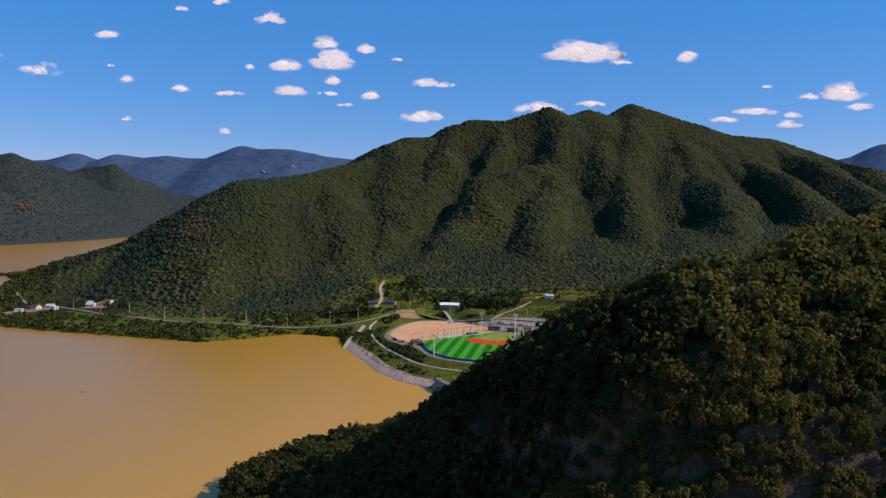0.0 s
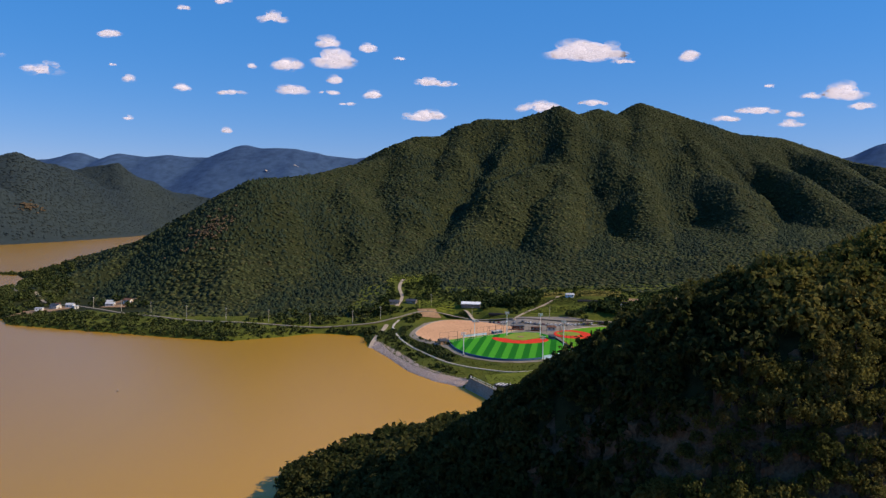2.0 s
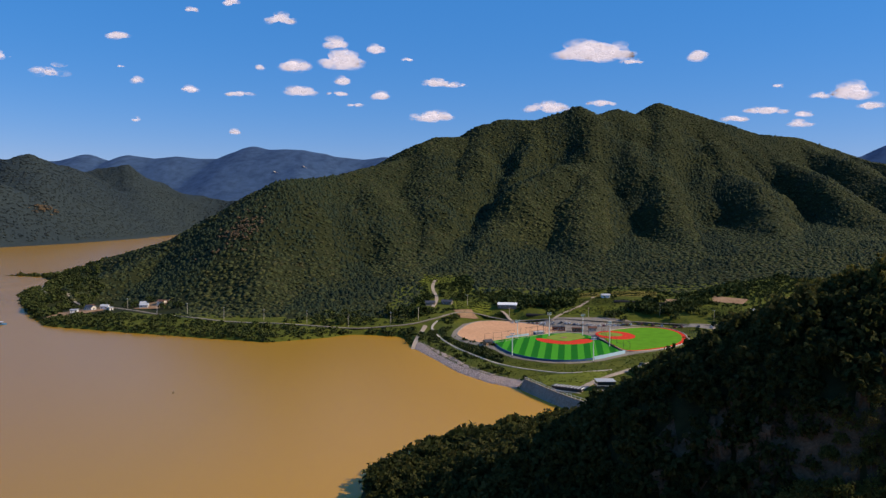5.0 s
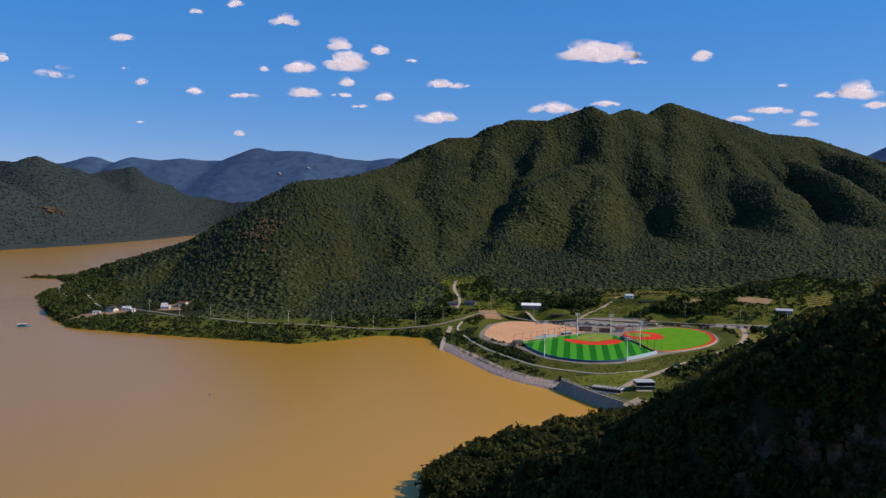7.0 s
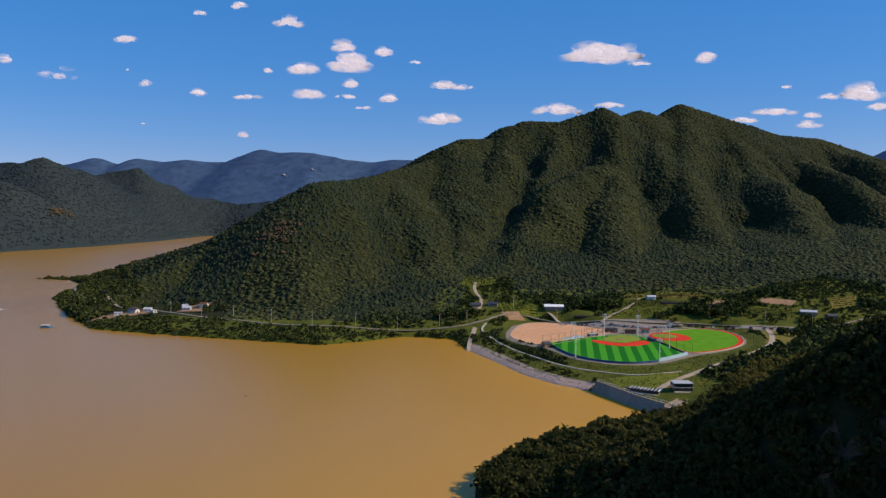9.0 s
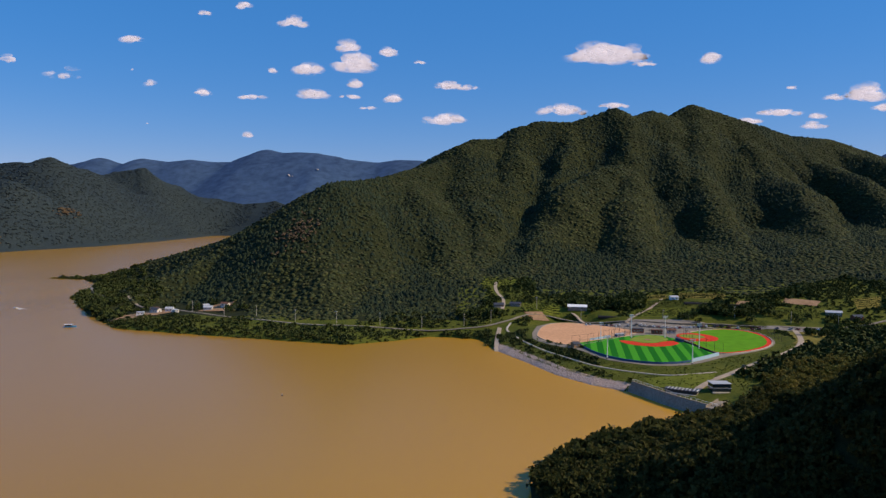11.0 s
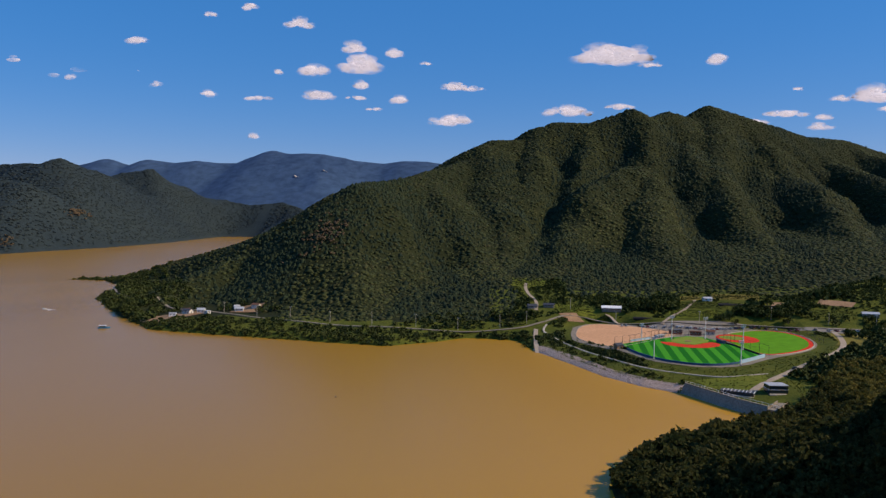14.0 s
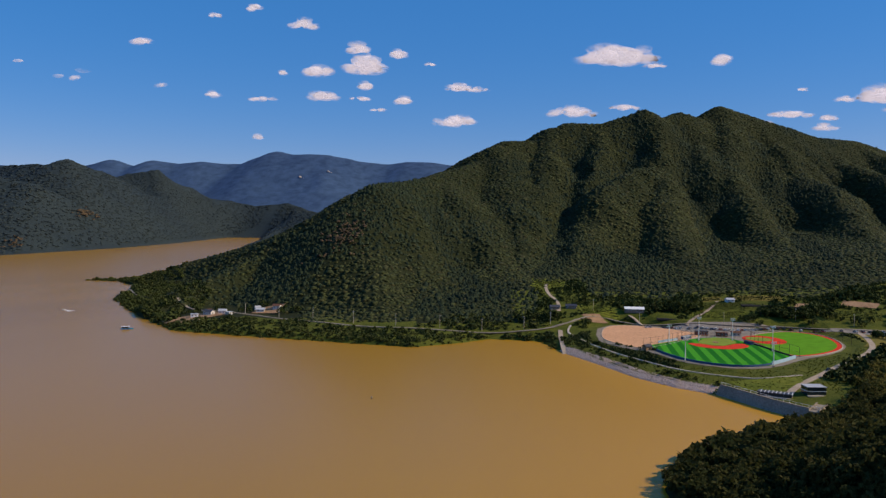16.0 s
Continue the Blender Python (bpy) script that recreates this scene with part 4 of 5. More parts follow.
house("farmhouse", 196, 632, 12, 8, 5, 3, 1.2, M_BRICK, M_DARK_ROOF, "small dark farm building", 2)
house("lake_house", -402, 672, -20, 8.5, 5.5, 3.0, 1.5, M_PLASTER, M_DARK_ROOF, "white lakeside house with a dark roof", 3)
house("lake_house", -412, 663, 15, 6, 4.5, 2.8, 0, M_WHITE, M_GREY_ROOF, "low white flat-roofed lakeside house", 2)
house("lake_house", -392, 679, 5, 6.5, 5, 2.8, 1.3, M_WHITE, M_GREY_ROOF, "small white house with a pale roof", 2)
house("lake_house", -361, 692, 8, 7.5, 5, 2.8, 1.2, M_PLASTER, M_GREY_ROOF, "pale-roofed house in a hillside clearing", 2)
house("lake_house", -406, 680, 40, 6, 4.5, 2.6, 1.2, M_BRICK, M_BROWN_ROOF, "small brown-roofed lakeside cottage", 2)
house("lake_house", -384, 672, -30, 5, 4, 2.5, 0, M_PLASTER, M_GREY_ROOF, "small flat-roofed lakeside outbuilding", 1)
house("lake_house", -367, 703, 30, 5, 4, 2.5, 1.0, M_WHITE, M_GREY_ROOF, "small white hut in a hillside clearing", 1)
house("lake_house", -347, 698, -10, 7, 5, 3, 1.2, M_PLASTER, M_BROWN_ROOF, "brown-roofed hut in a hillside clearing", 2)

# upper glazing bands and terrace of the glass building
cafe = [o for o in scene.objects if o.name == "lake_cafe"][0]
for zb in (0.5, 3.1):
    for k in range(6):
        part("window", boxed(-5.6 + 1.9 * k, -4.0 + 1.9 * k, -4.62, -4.48, zb, zb + 2.1), M_GLASS, cafe)
cafe.scale = (0.82, 0.82, 0.74)
part("floor_band", boxed(-5.9, 5.9, -4.75, 4.6, 2.7, 2.95), M_WHITE, cafe, "white floor band")
part("terrace", boxed(-6.2, 6.2, -6.6, -4.4, -0.6, 0.15), M_PALE_CONCRETE, cafe, "pale terrace slab")

# shed row with ribbed panels
sheds = tagged(empty("boat_shed", pose(-3, 404, hz(-3, 404), 0, 0, -27)), "long low shed with dark panels and a ribbed white roof edge", "shed")
part("wall", boxed(-8.2, 8.2, -2.2, 2.2, -1.2, 2.1), M_DARK_METAL, sheds)
for k in range(9):
    part("roof_panel", box(bmesh.new(), -8.4 + 1.86 * k, -6.7 + 1.86 * k, -2.8, 2.8, 2.1, 2.4, bev=0.05), M_DARK_ROOF, sheds)
    part("roof_rib", boxed(-6.72 + 1.86 * k, -6.48 + 1.86 * k, -2.8, 2.8, 2.12, 2.6), M_WHITE, sheds)
part("plinth", boxed(-9, 9, -4.2, -2.2, -1.0, 0.5), M_PALE_CONCRETE, sheds, "pale concrete plinth")


# ---- roads, paths, walls ----
tagged(strip("road", rounded([(-640, 1010), (-560, 860), (-470, 745), (-430, 708), (-380, 686), (-322, 642), (-275, 618), (-226, 606), (-181, 606), (-136, 610), (-105, 616), (-88, 626), (-60, 656), (-36, 650), (-2, 634), (45, 624), (90, 632), (130, 612), (178, 612), (240, 640), (300, 660)], 2, False), 3.0, M_CONCRETE, 0.3, 0.2), "narrow pale worn lakeside road", "road", kind="structure")
tagged(strip("road", rounded([(2, 399), (6, 408), (18, 422), (34, 440), (58, 470), (88, 502), (112, 534), (128, 575), (136, 606)], 2, False), 3.8, M_TAN_ROAD), "dusty tan service road along the wooded foot", "road", kind="structure")
tagged(strip("path", rounded([(-84, 622), (-88, 610), (-86, 596), (-77, 554), (-64, 518), (-52, 494), (-41, 471), (-27, 455), (-12, 445), (0, 438), (12, 438), (27, 444)], 2, False), 1.5, M_PALE_CONCRETE), "narrow pale concrete path along the dike", "path", kind="structure")
tagged(strip("path", rounded([(-90, 660), (-87, 690), (-96, 730), (-92, 770)], 2, False), 3.0, M_TAN_ROAD), "pale dirt track climbing to the farms", "path", kind="structure")
tagged(strip("path", rounded([(-22, 640), (-28, 655), (-34, 668)], 1, False), 2.5, M_TAN_ROAD), "pale dirt track to the farm shed", "path", kind="structure")
tagged(strip("path", rounded([(10, 628), (22, 645), (40, 668), (52, 690), (60, 705)], 2, False), 2.5, M_TAN_ROAD), "narrow dirt track between the fields", "path", kind="structure")
tagged(patch("car_park", [(-30, 622), (0, 618), (16, 612), (42, 604), (90, 626), (150, 590), (178, 600), (178, 612), (120, 618), (70, 632), (0, 632), (-28, 636)], M_ASPHALT, 0.3), "grey asphalt car park behind the fields", "car park", kind="structure")

# boat ramp down the dike
rl = [(-93, 616), (-95, 590), (-96.5, 560), (-97, 534)]
tagged(strip("boat_ramp", rl, 3.4, M_TAN_ROAD, 0.25, 0.6), "pale concrete boat ramp sloping into the lake", "ramp", kind="structure")

# stone facing of the dike
RIP = [(-101, 552), (-97, 545), (-80, 507), (-62, 463), (-45, 438), (-28, 423)]
g = np.random.default_rng(3)
pts = np.array(along(RIP, 0.8))
d = np.gradient(pts, axis=0)
d /= np.linalg.norm(d, axis=1)[:, None]
lake_side, top_side = [(q[0] + v[1] * 1.5, q[1] - v[0] * 1.5) for q, v in zip(pts[::8], d[::8])], [(q[0] - v[1] * 7.0, q[1] + v[0] * 7.0) for q, v in zip(pts[::8], d[::8])]
tagged(patch("dike_facing", lake_side + top_side[::-1], M_RIPRAP, 0.22, 3.0), "pinkish grey stone facing along the dike foot", "dike facing", kind="structure")
rep = np.repeat(np.arange(len(pts)), 14)
off = g.uniform(-1.5, 7.5, len(rep))
x = pts[rep, 0] - d[rep, 1] * off + g.normal(0, 0.4, len(rep))
y = pts[rep, 1] + d[rep, 0] * off + g.normal(0, 0.4, len(rep))
z = land(x, y)
r = g.uniform(0.28, 0.55, len(x))
wood("riprap", x, y, z + 0.25, r, r * 0.6, M_RIPRAP, 8, 0, 5, "grey stone riprap facing the dike above the water", 0.3)["category"] = "riprap"

quay = tagged(empty("quay_wall", Matrix()), "grey stained concrete retaining wall curving above the water", "retaining wall", kind="structure")
QUAY = rounded([(-27.5, 423), (-19, 405), (-13, 392), (-6, 380), (2, 368)], 2, False)
p = np.array(QUAY)
d = np.gradient(p, axis=0)
d /= np.linalg.norm(d, axis=1)[:, None]
nrm = np.stack([-d[:, 1], d[:, 0]], 1)
bm = bmesh.new()
prof = [(-1.2, -2.0), (3.0, 5.2), (3.0, 5.6), (4.2, 5.6), (4.2, -2.0)]
rows = [[bm.verts.new((*(c + nv * o), zz)) for o, zz in prof] for c, nv in zip(p, nrm)]
for r0, r1 in zip(rows, rows[1:]):
    for k in range(len(prof) - 1):
        bm.faces.new((r0[k], r1[k], r1[k + 1], r0[k + 1]))
bm.faces.new(rows[0])
bm.faces.new(rows[-1])
bmesh.ops.recalc_face_normals(bm, faces=bm.faces)
part("face", bm, M_CONCRETE, quay)
crown_line = [tuple(c + nv * 3.6) for c, nv in zip(p, nrm)]
for a, b in along(crown_line, 2.2):
    part("post", rod(bmesh.new(), (a, b, 5.5), (a, b, 6.8), 0.09, 0.09, 5), M_WHITE, quay)
part("rail", wall_along(bmesh.new(), crown_line, 6.65, 6.8, 0.1), M_WHITE, quay)
weir = tagged(empty("sluice_bridge", pose(6, 374, 4.6, 0, 0, -35)), "small concrete sluice bridge at the lake outlet", "bridge")
part("deck", boxed(-2.4, 2.4, -9, 9, 0.4, 1.0, bev=0.08), M_CONCRETE, weir)
for s in (-1, 1):
    part("parapet", boxed(s * 2.3 - 0.15, s * 2.3 + 0.15, -9, 9, 1.0, 1.9), M_CONCRETE, weir)
    part("pier", boxed(-2.2, 2.2, s * 5 - 0.5, s * 5 + 0.5, -7, 0.45), M_CONCRETE, weir)


# ---- cars ----
PAINTS = [plain("car_paint_%s" % n, c, 0.3, 0.1, 0.6, 0.05) for n, c in (("white", (0.75, 0.75, 0.75)), ("silver", (0.45, 0.46, 0.48)), ("black", (0.02, 0.02, 0.022)), ("navy", (0.03, 0.05, 0.12)), ("maroon", (0.2, 0.03, 0.03)))]


def car(paint, tone):
    o = empty("car", Matrix())
    bm = boxed(-2.2, 2.2, -0.88, 0.88, 0.35, 0.95, bev=0.12)
    part("body", bm, paint, o)
    bm = bmesh.new()
    lo_, hi_ = [(-1.7, -0.8), (1.1, -0.8), (1.1, 0.8), (-1.7, 0.8)], [(-1.3, -0.65), (0.5, -0.65), (0.5, 0.65), (-1.3, 0.65)]
    a = [bm.verts.new((*q, 0.93)) for q in lo_]
    b = [bm.verts.new((*q, 1.48)) for q in hi_]
    for i in range(4):
        bm.faces.new((a[i], a[(i + 1) % 4], b[(i + 1) % 4], b[i]))
    bm.faces.new(b)
    part("cabin_glass", bm, M_GLASS, o, "dark tinted windows")
    part("roof", boxed(-1.28, 0.48, -0.63, 0.63, 1.46, 1.54, bev=0.03), paint, o)
    for sx in (-1.35, 1.35):
        for sy in (-0.85, 0.85):
            part("wheel", rod(bmesh.new(), (sx, sy - 0.1, 0.32), (sx, sy + 0.1, 0.32), 0.32, 0.32, 8), M_TYRE, o)
    return tagged(o, "small %s car parked on the asphalt" % tone, "car", "cars in the car park")


TONES = ("white", "silver grey", "black", "navy blue", "maroon")
protos = [car(pt, tn) for pt, tn in zip(PAINTS, TONES)]
g = random.Random(9)
spots = []
for k in range(34):
    spots.append((-22 + 3.3 * k + g.uniform(-0.4, 0.4), 0, 90 + g.uniform(-5, 5)))
for k in range(16):
    spots.append((92 + 5.2 * k + g.uniform(-1, 1), 1, 90 + g.uniform(-10, 10)))
used = 0
for i, (a, row, rot) in enumerate(spots):
    b = (np.interp(a, [-25, 0, 16, 42, 90], [629, 625, 621, 615, 628]) if row == 0 else np.interp(a, [90, 130, 178], [624, 606, 606])) + g.uniform(-0.8, 0.8)
    if g.random() < 0.12:
        continue
    kind = g.choice((0, 0, 0, 0, 0, 1, 1, 2, 3, 4))
    m = pose(a, float(b), hz(a, float(b)) + 0.32, 0, 0, rot)
    if used < 5:
        protos[used].matrix_world = m
        used += 1
    else:
        copy_thing(protos[kind], m)
copy_thing(protos[2], pose(47, 456, hz(47, 456) + 0.75, 0, 0, 45))


# ---- fields and plots on the valley floor ----
PLOTS = []


def plot(pts, mat, label, category="field", lift=0.45):
    PLOTS.append((pts, "yard" if mat is M_DRY_SOIL else category))
    tagged(patch("field", pts, mat, lift), label, category, kind="structure")


valley_floor = tagged(patch("valley_floor", [(-130, 596), (-104, 700), (-110, 770), (-64, 776), (-46, 706), (20, 712), (66, 730), (120, 718), (190, 730), (244, 748), (300, 700), (300, 600), (170, 560), (118, 606), (40, 626), (-40, 654), (-90, 630)], M_ROUGH_GRASS, 0.2, 6.0),
                      "rough weedy ground between the valley plots", "ground", kind="structure")
plot([(-160, 600), (-128, 572), (-104, 600), (-84, 604), (-74, 556), (-60, 516), (-46, 482), (-36, 466), (-14, 446), (30, 446), (60, 478), (96, 512), (120, 556), (124, 600), (160, 590), (170, 560), (130, 520), (80, 478), (40, 436), (10, 396), (0, 384), (-24, 428), (-44, 446), (-60, 470), (-78, 512), (-92, 552), (-108, 606)],
     M_ROUGH_GRASS, "rough green grass bank between the dike path and fields", "grass", 0.28)
plot([(108, 540), (118, 556), (126, 596), (150, 594), (158, 574), (134, 540)], M_GOLD_FIELD, "sunlit yellow-green meadow beside the ball field")
plot([(-16, 436), (26, 440), (20, 426), (4, 410), (-14, 418)], M_GRASS, "sunlit short grass above the quay wall")
plot([(-110, 748), (-92, 744), (-72, 752), (-76, 778), (-106, 780)], M_GRASS, "bright green terraced field below the woods")
plot([(-82, 690), (-56, 684), (-54, 706), (-80, 716)], M_ROUGH_GRASS, "rough green plot beside the farm track")
plot([(-70, 656), (-38, 656), (-40, 676), (-72, 680)], M_GRASS, "green vegetable plot near the farm shed")
plot([(18, 640), (60, 640), (76, 652), (60, 664), (24, 662)], M_GRASS, "green crop field behind the car park")
plot([(32, 668), (78, 664), (92, 678), (60, 690), (38, 690)], M_ROUGH_GRASS, "darker green crop field")
plot([(66, 694), (108, 684), (114, 706), (76, 716)], M_GOLD_FIELD, "golden ripening rice field")
plot([(40, 694), (60, 694), (62, 712), (42, 712)], M_GOLD_FIELD, "golden strip of field below the trees")
plot([(120, 640), (170, 634), (176, 650), (126, 660)], M_ROUGH_GRASS, "rough green plot by the farm buildings")
plot([(206, 652), (232, 656), (236, 676), (212, 672)], M_GOLD_FIELD, "small yellowing plot among the scrub")
plot([(150, 668), (176, 660), (184, 670), (158, 680)], M_DRY_SOIL, "bare brown plot among the scrub")
plot([(112, 668), (126, 664), (128, 674), (114, 678)], M_DRY_SOIL, "bare tan soil patch")
plot([(-66, 640), (-50, 646), (-56, 656), (-72, 652)], M_DRY_SOIL, "bare tan soil beside the dirt ground")
plot([(-426, 652), (-408, 648), (-394, 656), (-382, 676), (-400, 686), (-424, 668)], M_DRY_SOIL, "bare tan yard round the lakeside houses", "yard")
plot([(-368, 684), (-344, 684), (-340, 704), (-366, 706)], M_DRY_SOIL, "pale clearing round the hillside houses", "yard")
plot([(-374, 622), (-330, 600), (-270, 580), (-212, 566), (-172, 594), (-140, 608), (-176, 604), (-226, 602), (-272, 612), (-322, 636), (-366, 662)], M_ROUGH_GRASS, "green scrubby strip along the lake shore", "grass")


plot([(-440, 657), (-426, 640), (-410, 630), (-398, 644), (-408, 660), (-428, 668)], M_DRY_SOIL, "bare tan landing sloping to the water", "yard", 0.35)


def net_rows(x, y, rz, n, length, label):
    o = empty("crop_shelter", pose(x, y, hz(x, y) + 0.2, 0, 0, rz))
    for k in range(n):
        bm = bmesh.new()
        bmesh.ops.create_cone(bm, cap_ends=True, segments=10, radius1=1.0, radius2=1.0, depth=length, matrix=Matrix.Translation((0, k * 2.6, 0.2)) @ Matrix.Rotation(radians(90), 4, "Y") @ Matrix.Diagonal((1.2, 1.0, 1, 1)))
        part("tunnel", bm, M_DARK_NET, o)
    return tagged(o, label, "crop shelter")


net_rows(82, 672, -4, 3, 26, "black shade-net crop tunnels in the fields")
net_rows(112, 664, -12, 2, 16, "black shade-net crop tunnels in the fields")
net_rows(-2, 643, -6, 2, 16, "dark covered crop rows by the farm track")


# ---- utility poles ----
def utility_pole(x, y, tall=10.5):
    o = empty("utility_pole", Matrix.Translation((x, y, hz(x, y))))
    part("pole", rod(bmesh.new(), (0, 0, -0.6), (0, 0, tall), 0.2, 0.13, 7), M_PALE_CONCRETE, o)
    arm = part("cross_arm", boxed(-0.9, 0.9, -0.06, 0.06, tall - 0.9, tall - 0.75), M_STEEL, o)
    for s in (-0.8, 0, 0.8):
        part("insulator", rod(bmesh.new(), (s, 0, tall - 0.76), (s, 0, tall - 0.5), 0.07, 0.05, 6), M_WHITE, arm)
    return tagged(o, "slim grey concrete utility pole beside the road", "utility pole", "utility poles along the road")


for a, b in ((-372, 682), (-334, 657), (-300, 640), (-262, 622), (-226, 614), (-190, 612), (-156, 612), (-122, 618), (-100, 626), (-60, 664), (-24, 646), (40, 628), (100, 636), (140, 622), (176, 620)):
    utility_pole(a, b)


# ---- boats ----
boat = tagged(empty("ferry_boat", pose(-454, 622, 0, 0, 0, 14)), "small blue tour boat with a white canopy on the lake", "boat")
bm = bmesh.new()
hull = [(-4.6, 1.5), (3.2, 1.5), (5.4, 0), (3.2, -1.5), (-4.6, -1.5)]
a = [bm.verts.new((q * 0.92, w * 0.8, -0.35)) for q, w in hull]
b = [bm.verts.new((q, w, 0.95)) for q, w in hull]
for i in range(5):
    bm.faces.new((a[i], a[(i + 1) % 5], b[(i + 1) % 5], b[i]))
bm.faces.new(b)
bm.faces.new(a[::-1])
bmesh.ops.recalc_face_normals(bm, faces=bm.faces)
part("hull", bm, M_BLUE_HULL, boat)
part("cabin", boxed(-3.6, 1.6, -1.15, 1.15, 0.9, 2.2, bev=0.1), M_GLASS, boat, "dark cabin windows")
part("canopy", boxed(-4.3, 2.3, -1.5, 1.5, 2.2, 2.5, bev=0.1), M_WHITE, boat, "white canopy roof")
part("bow_rail", rod(bmesh.new(), (2.4, 0, 1.5), (5.1, 0, 1.6), 0.05, 0.05, 5), M_STEEL, boat)
small = tagged(empty("motor_boat", pose(-577, 742, 0, 0, 0, 150)), "small white motor boat on the lake", "boat")
bm = bmesh.new()
a = [bm.verts.new((q * 0.5, w * 0.6, -0.25)) for q, w in hull]
b = [bm.verts.new((q * 0.6, w * 0.75, 0.75)) for q, w in hull]
for i in range(5):
    bm.faces.new((a[i], a[(i + 1) % 5], b[(i + 1) % 5], b[i]))
bm.faces.new(b)
bm.faces.new(a[::-1])
bmesh.ops.recalc_face_normals(bm, faces=bm.faces)
part("hull", bm, M_WHITE, small)
part("windscreen", boxed(0.2, 0.5, -0.7, 0.7, 0.7, 1.4), M_GLASS, small)
wake = new("wake", mesh_of("wake", [(-4, -0.6, 0.03), (-14, -4.5, 0.03), (-11, -0.5, 0.03), (-14.5, 4.2, 0.03), (-4, 0.6, 0.03)], [(0, 2, 1), (0, 4, 3, 2)], M_WHITE))
wake.parent = small
wake["label"] = "white foam wake"
buoy = tagged(empty("buoy", Matrix.Translation((-213, 397, 0))), "small floating marker buoy on the water", "buoy")
part("float", rod(bmesh.new(), (0, 0, -0.2), (0, 0, 0.45), 0.55, 0.4, 10), M_DARK_METAL, buoy)
part("marker", rod(bmesh.new(), (0, 0, 0.45), (0, 0, 1.3), 0.1, 0.07, 6), M_WHITE, buoy)


# ---- leafy trees near the camera ----
def leaf_crown(rng, quads, wide=1.0, tall=1.15, leaf=0.17):
    """A crown of leaf sprays gathered in clumps round a lumpy form about 1 m in radius."""
    clumps = []
    n = 22
    for i in range(n):
        u, a = rng.uniform(-0.35, 1.0), rng.uniform(0, 6.283)
        s = math.sqrt(max(0.0, 1 - u * u))
        k = rng.uniform(0.55, 0.95)
        clumps.append((Vector((s * math.cos(a) * wide * k, s * math.sin(a) * wide * k, 0.55 + u * tall * 0.75 * k)), rng.uniform(0.22, 0.40)))
    v, f = [], []
    for q in range(quads):
        c, r = clumps[q % n]
        d = Vector((rng.gauss(0, 1), rng.gauss(0, 1), rng.gauss(0.25, 0.9))).normalized()
        p = c + d * r * rng.uniform(0.6, 1.05)
        nn = (d + Vector((rng.gauss(0, 0.5), rng.gauss(0, 0.5), rng.gauss(0.4, 0.5)))).normalized()
        t = nn.orthogonal().normalized()
        t = (Matrix.Rotation(rng.uniform(0, 6.28), 3, nn) @ t)
        b = nn.cross(t)
        s1, s2 = leaf * rng.uniform(0.7, 1.3), leaf * rng.uniform(0.45, 0.9)
        k = len(v)
        v += [p - t * s1, p + b * s2 + nn * 0.03, p + t * s1 - nn * 0.05, p - b * s2 + nn * 0.03]
        f.append((k, k + 1, k + 2, k + 3))
    return np.array([tuple(q) for q in v]), np.array(f)


def trunk_mesh(rng):
    bm = bmesh.new()
    top = Vector((rng.uniform(-0.1, 0.1), rng.uniform(-0.1, 0.1), 0.55))
    rod(bm, (0, 0, -0.6), top, 0.07, 0.045, 6)
    for k in range(4):
        a = k * 1.57 + rng.uniform(-0.5, 0.5)
        rod(bm, top * rng.uniform(0.5, 1.0), (0.55 * math.cos(a), 0.55 * math.sin(a), rng.uniform(0.7, 1.1)), 0.035, 0.012, 5)
    me = bpy.data.meshes.new("trunk")
    bm.to_mesh(me)
    bm.free()
    me.materials.append(M_BARK)
    return me


# golden tones raised to paint in the sun on the hill's right side
M_NEAR_TREE = foliage("near_tree_leaves", [(0.034, 0.052, 0.014), (0.060, 0.080, 0.020), (0.120, 0.126, 0.032), (0.200, 0.168, 0.046), (0.220, 0.156, 0.054)], patch=0.03, grain=2.5, per="object", thin=0.4)
rng = random.Random(77)
CROWNS = [leaf_crown(rng, 780, rng.uniform(0.9, 1.1), rng.uniform(0.9, 1.3), 0.085) for _ in range(7)]
LIGHT_CROWNS = [leaf_crown(rng, 112, rng.uniform(0.9, 1.1), rng.uniform(0.9, 1.3), 0.215) for _ in range(10)]
SCRUB_CROWNS = [leaf_crown(rng, 34, rng.uniform(0.9, 1.2), rng.uniform(0.7, 1.1), 0.42) for _ in range(10)]
CROWN_MESHES = [array_mesh("crown", v, f, M_NEAR_TREE) for v, f in CROWNS]
TRUNKS = [trunk_mesh(rng) for _ in range(4)]
M_VALLEY_LEAVES = foliage("valley_leaves", [(0.024, 0.040, 0.013), (0.036, 0.056, 0.016), (0.052, 0.070, 0.019), (0.078, 0.084, 0.025)], patch=0.04, grain=1.5, thin=0.2)
VALLEY_MESHES = [array_mesh("crown", v, f, M_VALLEY_LEAVES) for v, f in LIGHT_CROWNS[:6]]


def tree(x, y, z, r, rng, label, group, crowns=CROWN_MESHES):
    o = empty("tree", pose(x, y, z, rng.uniform(-5, 5), rng.uniform(-5, 5), rng.uniform(0, 360)))
    t, c = new("trunk", rng.choice(TRUNKS)), new("crown", rng.choice(crowns))
    for q in (t, c):
        q.parent = o
        q.scale = (r, r, r * 1.1)
    c.scale = (r, r, r * rng.uniform(0.95, 1.3))
    return tagged(o, label, "tree", group)


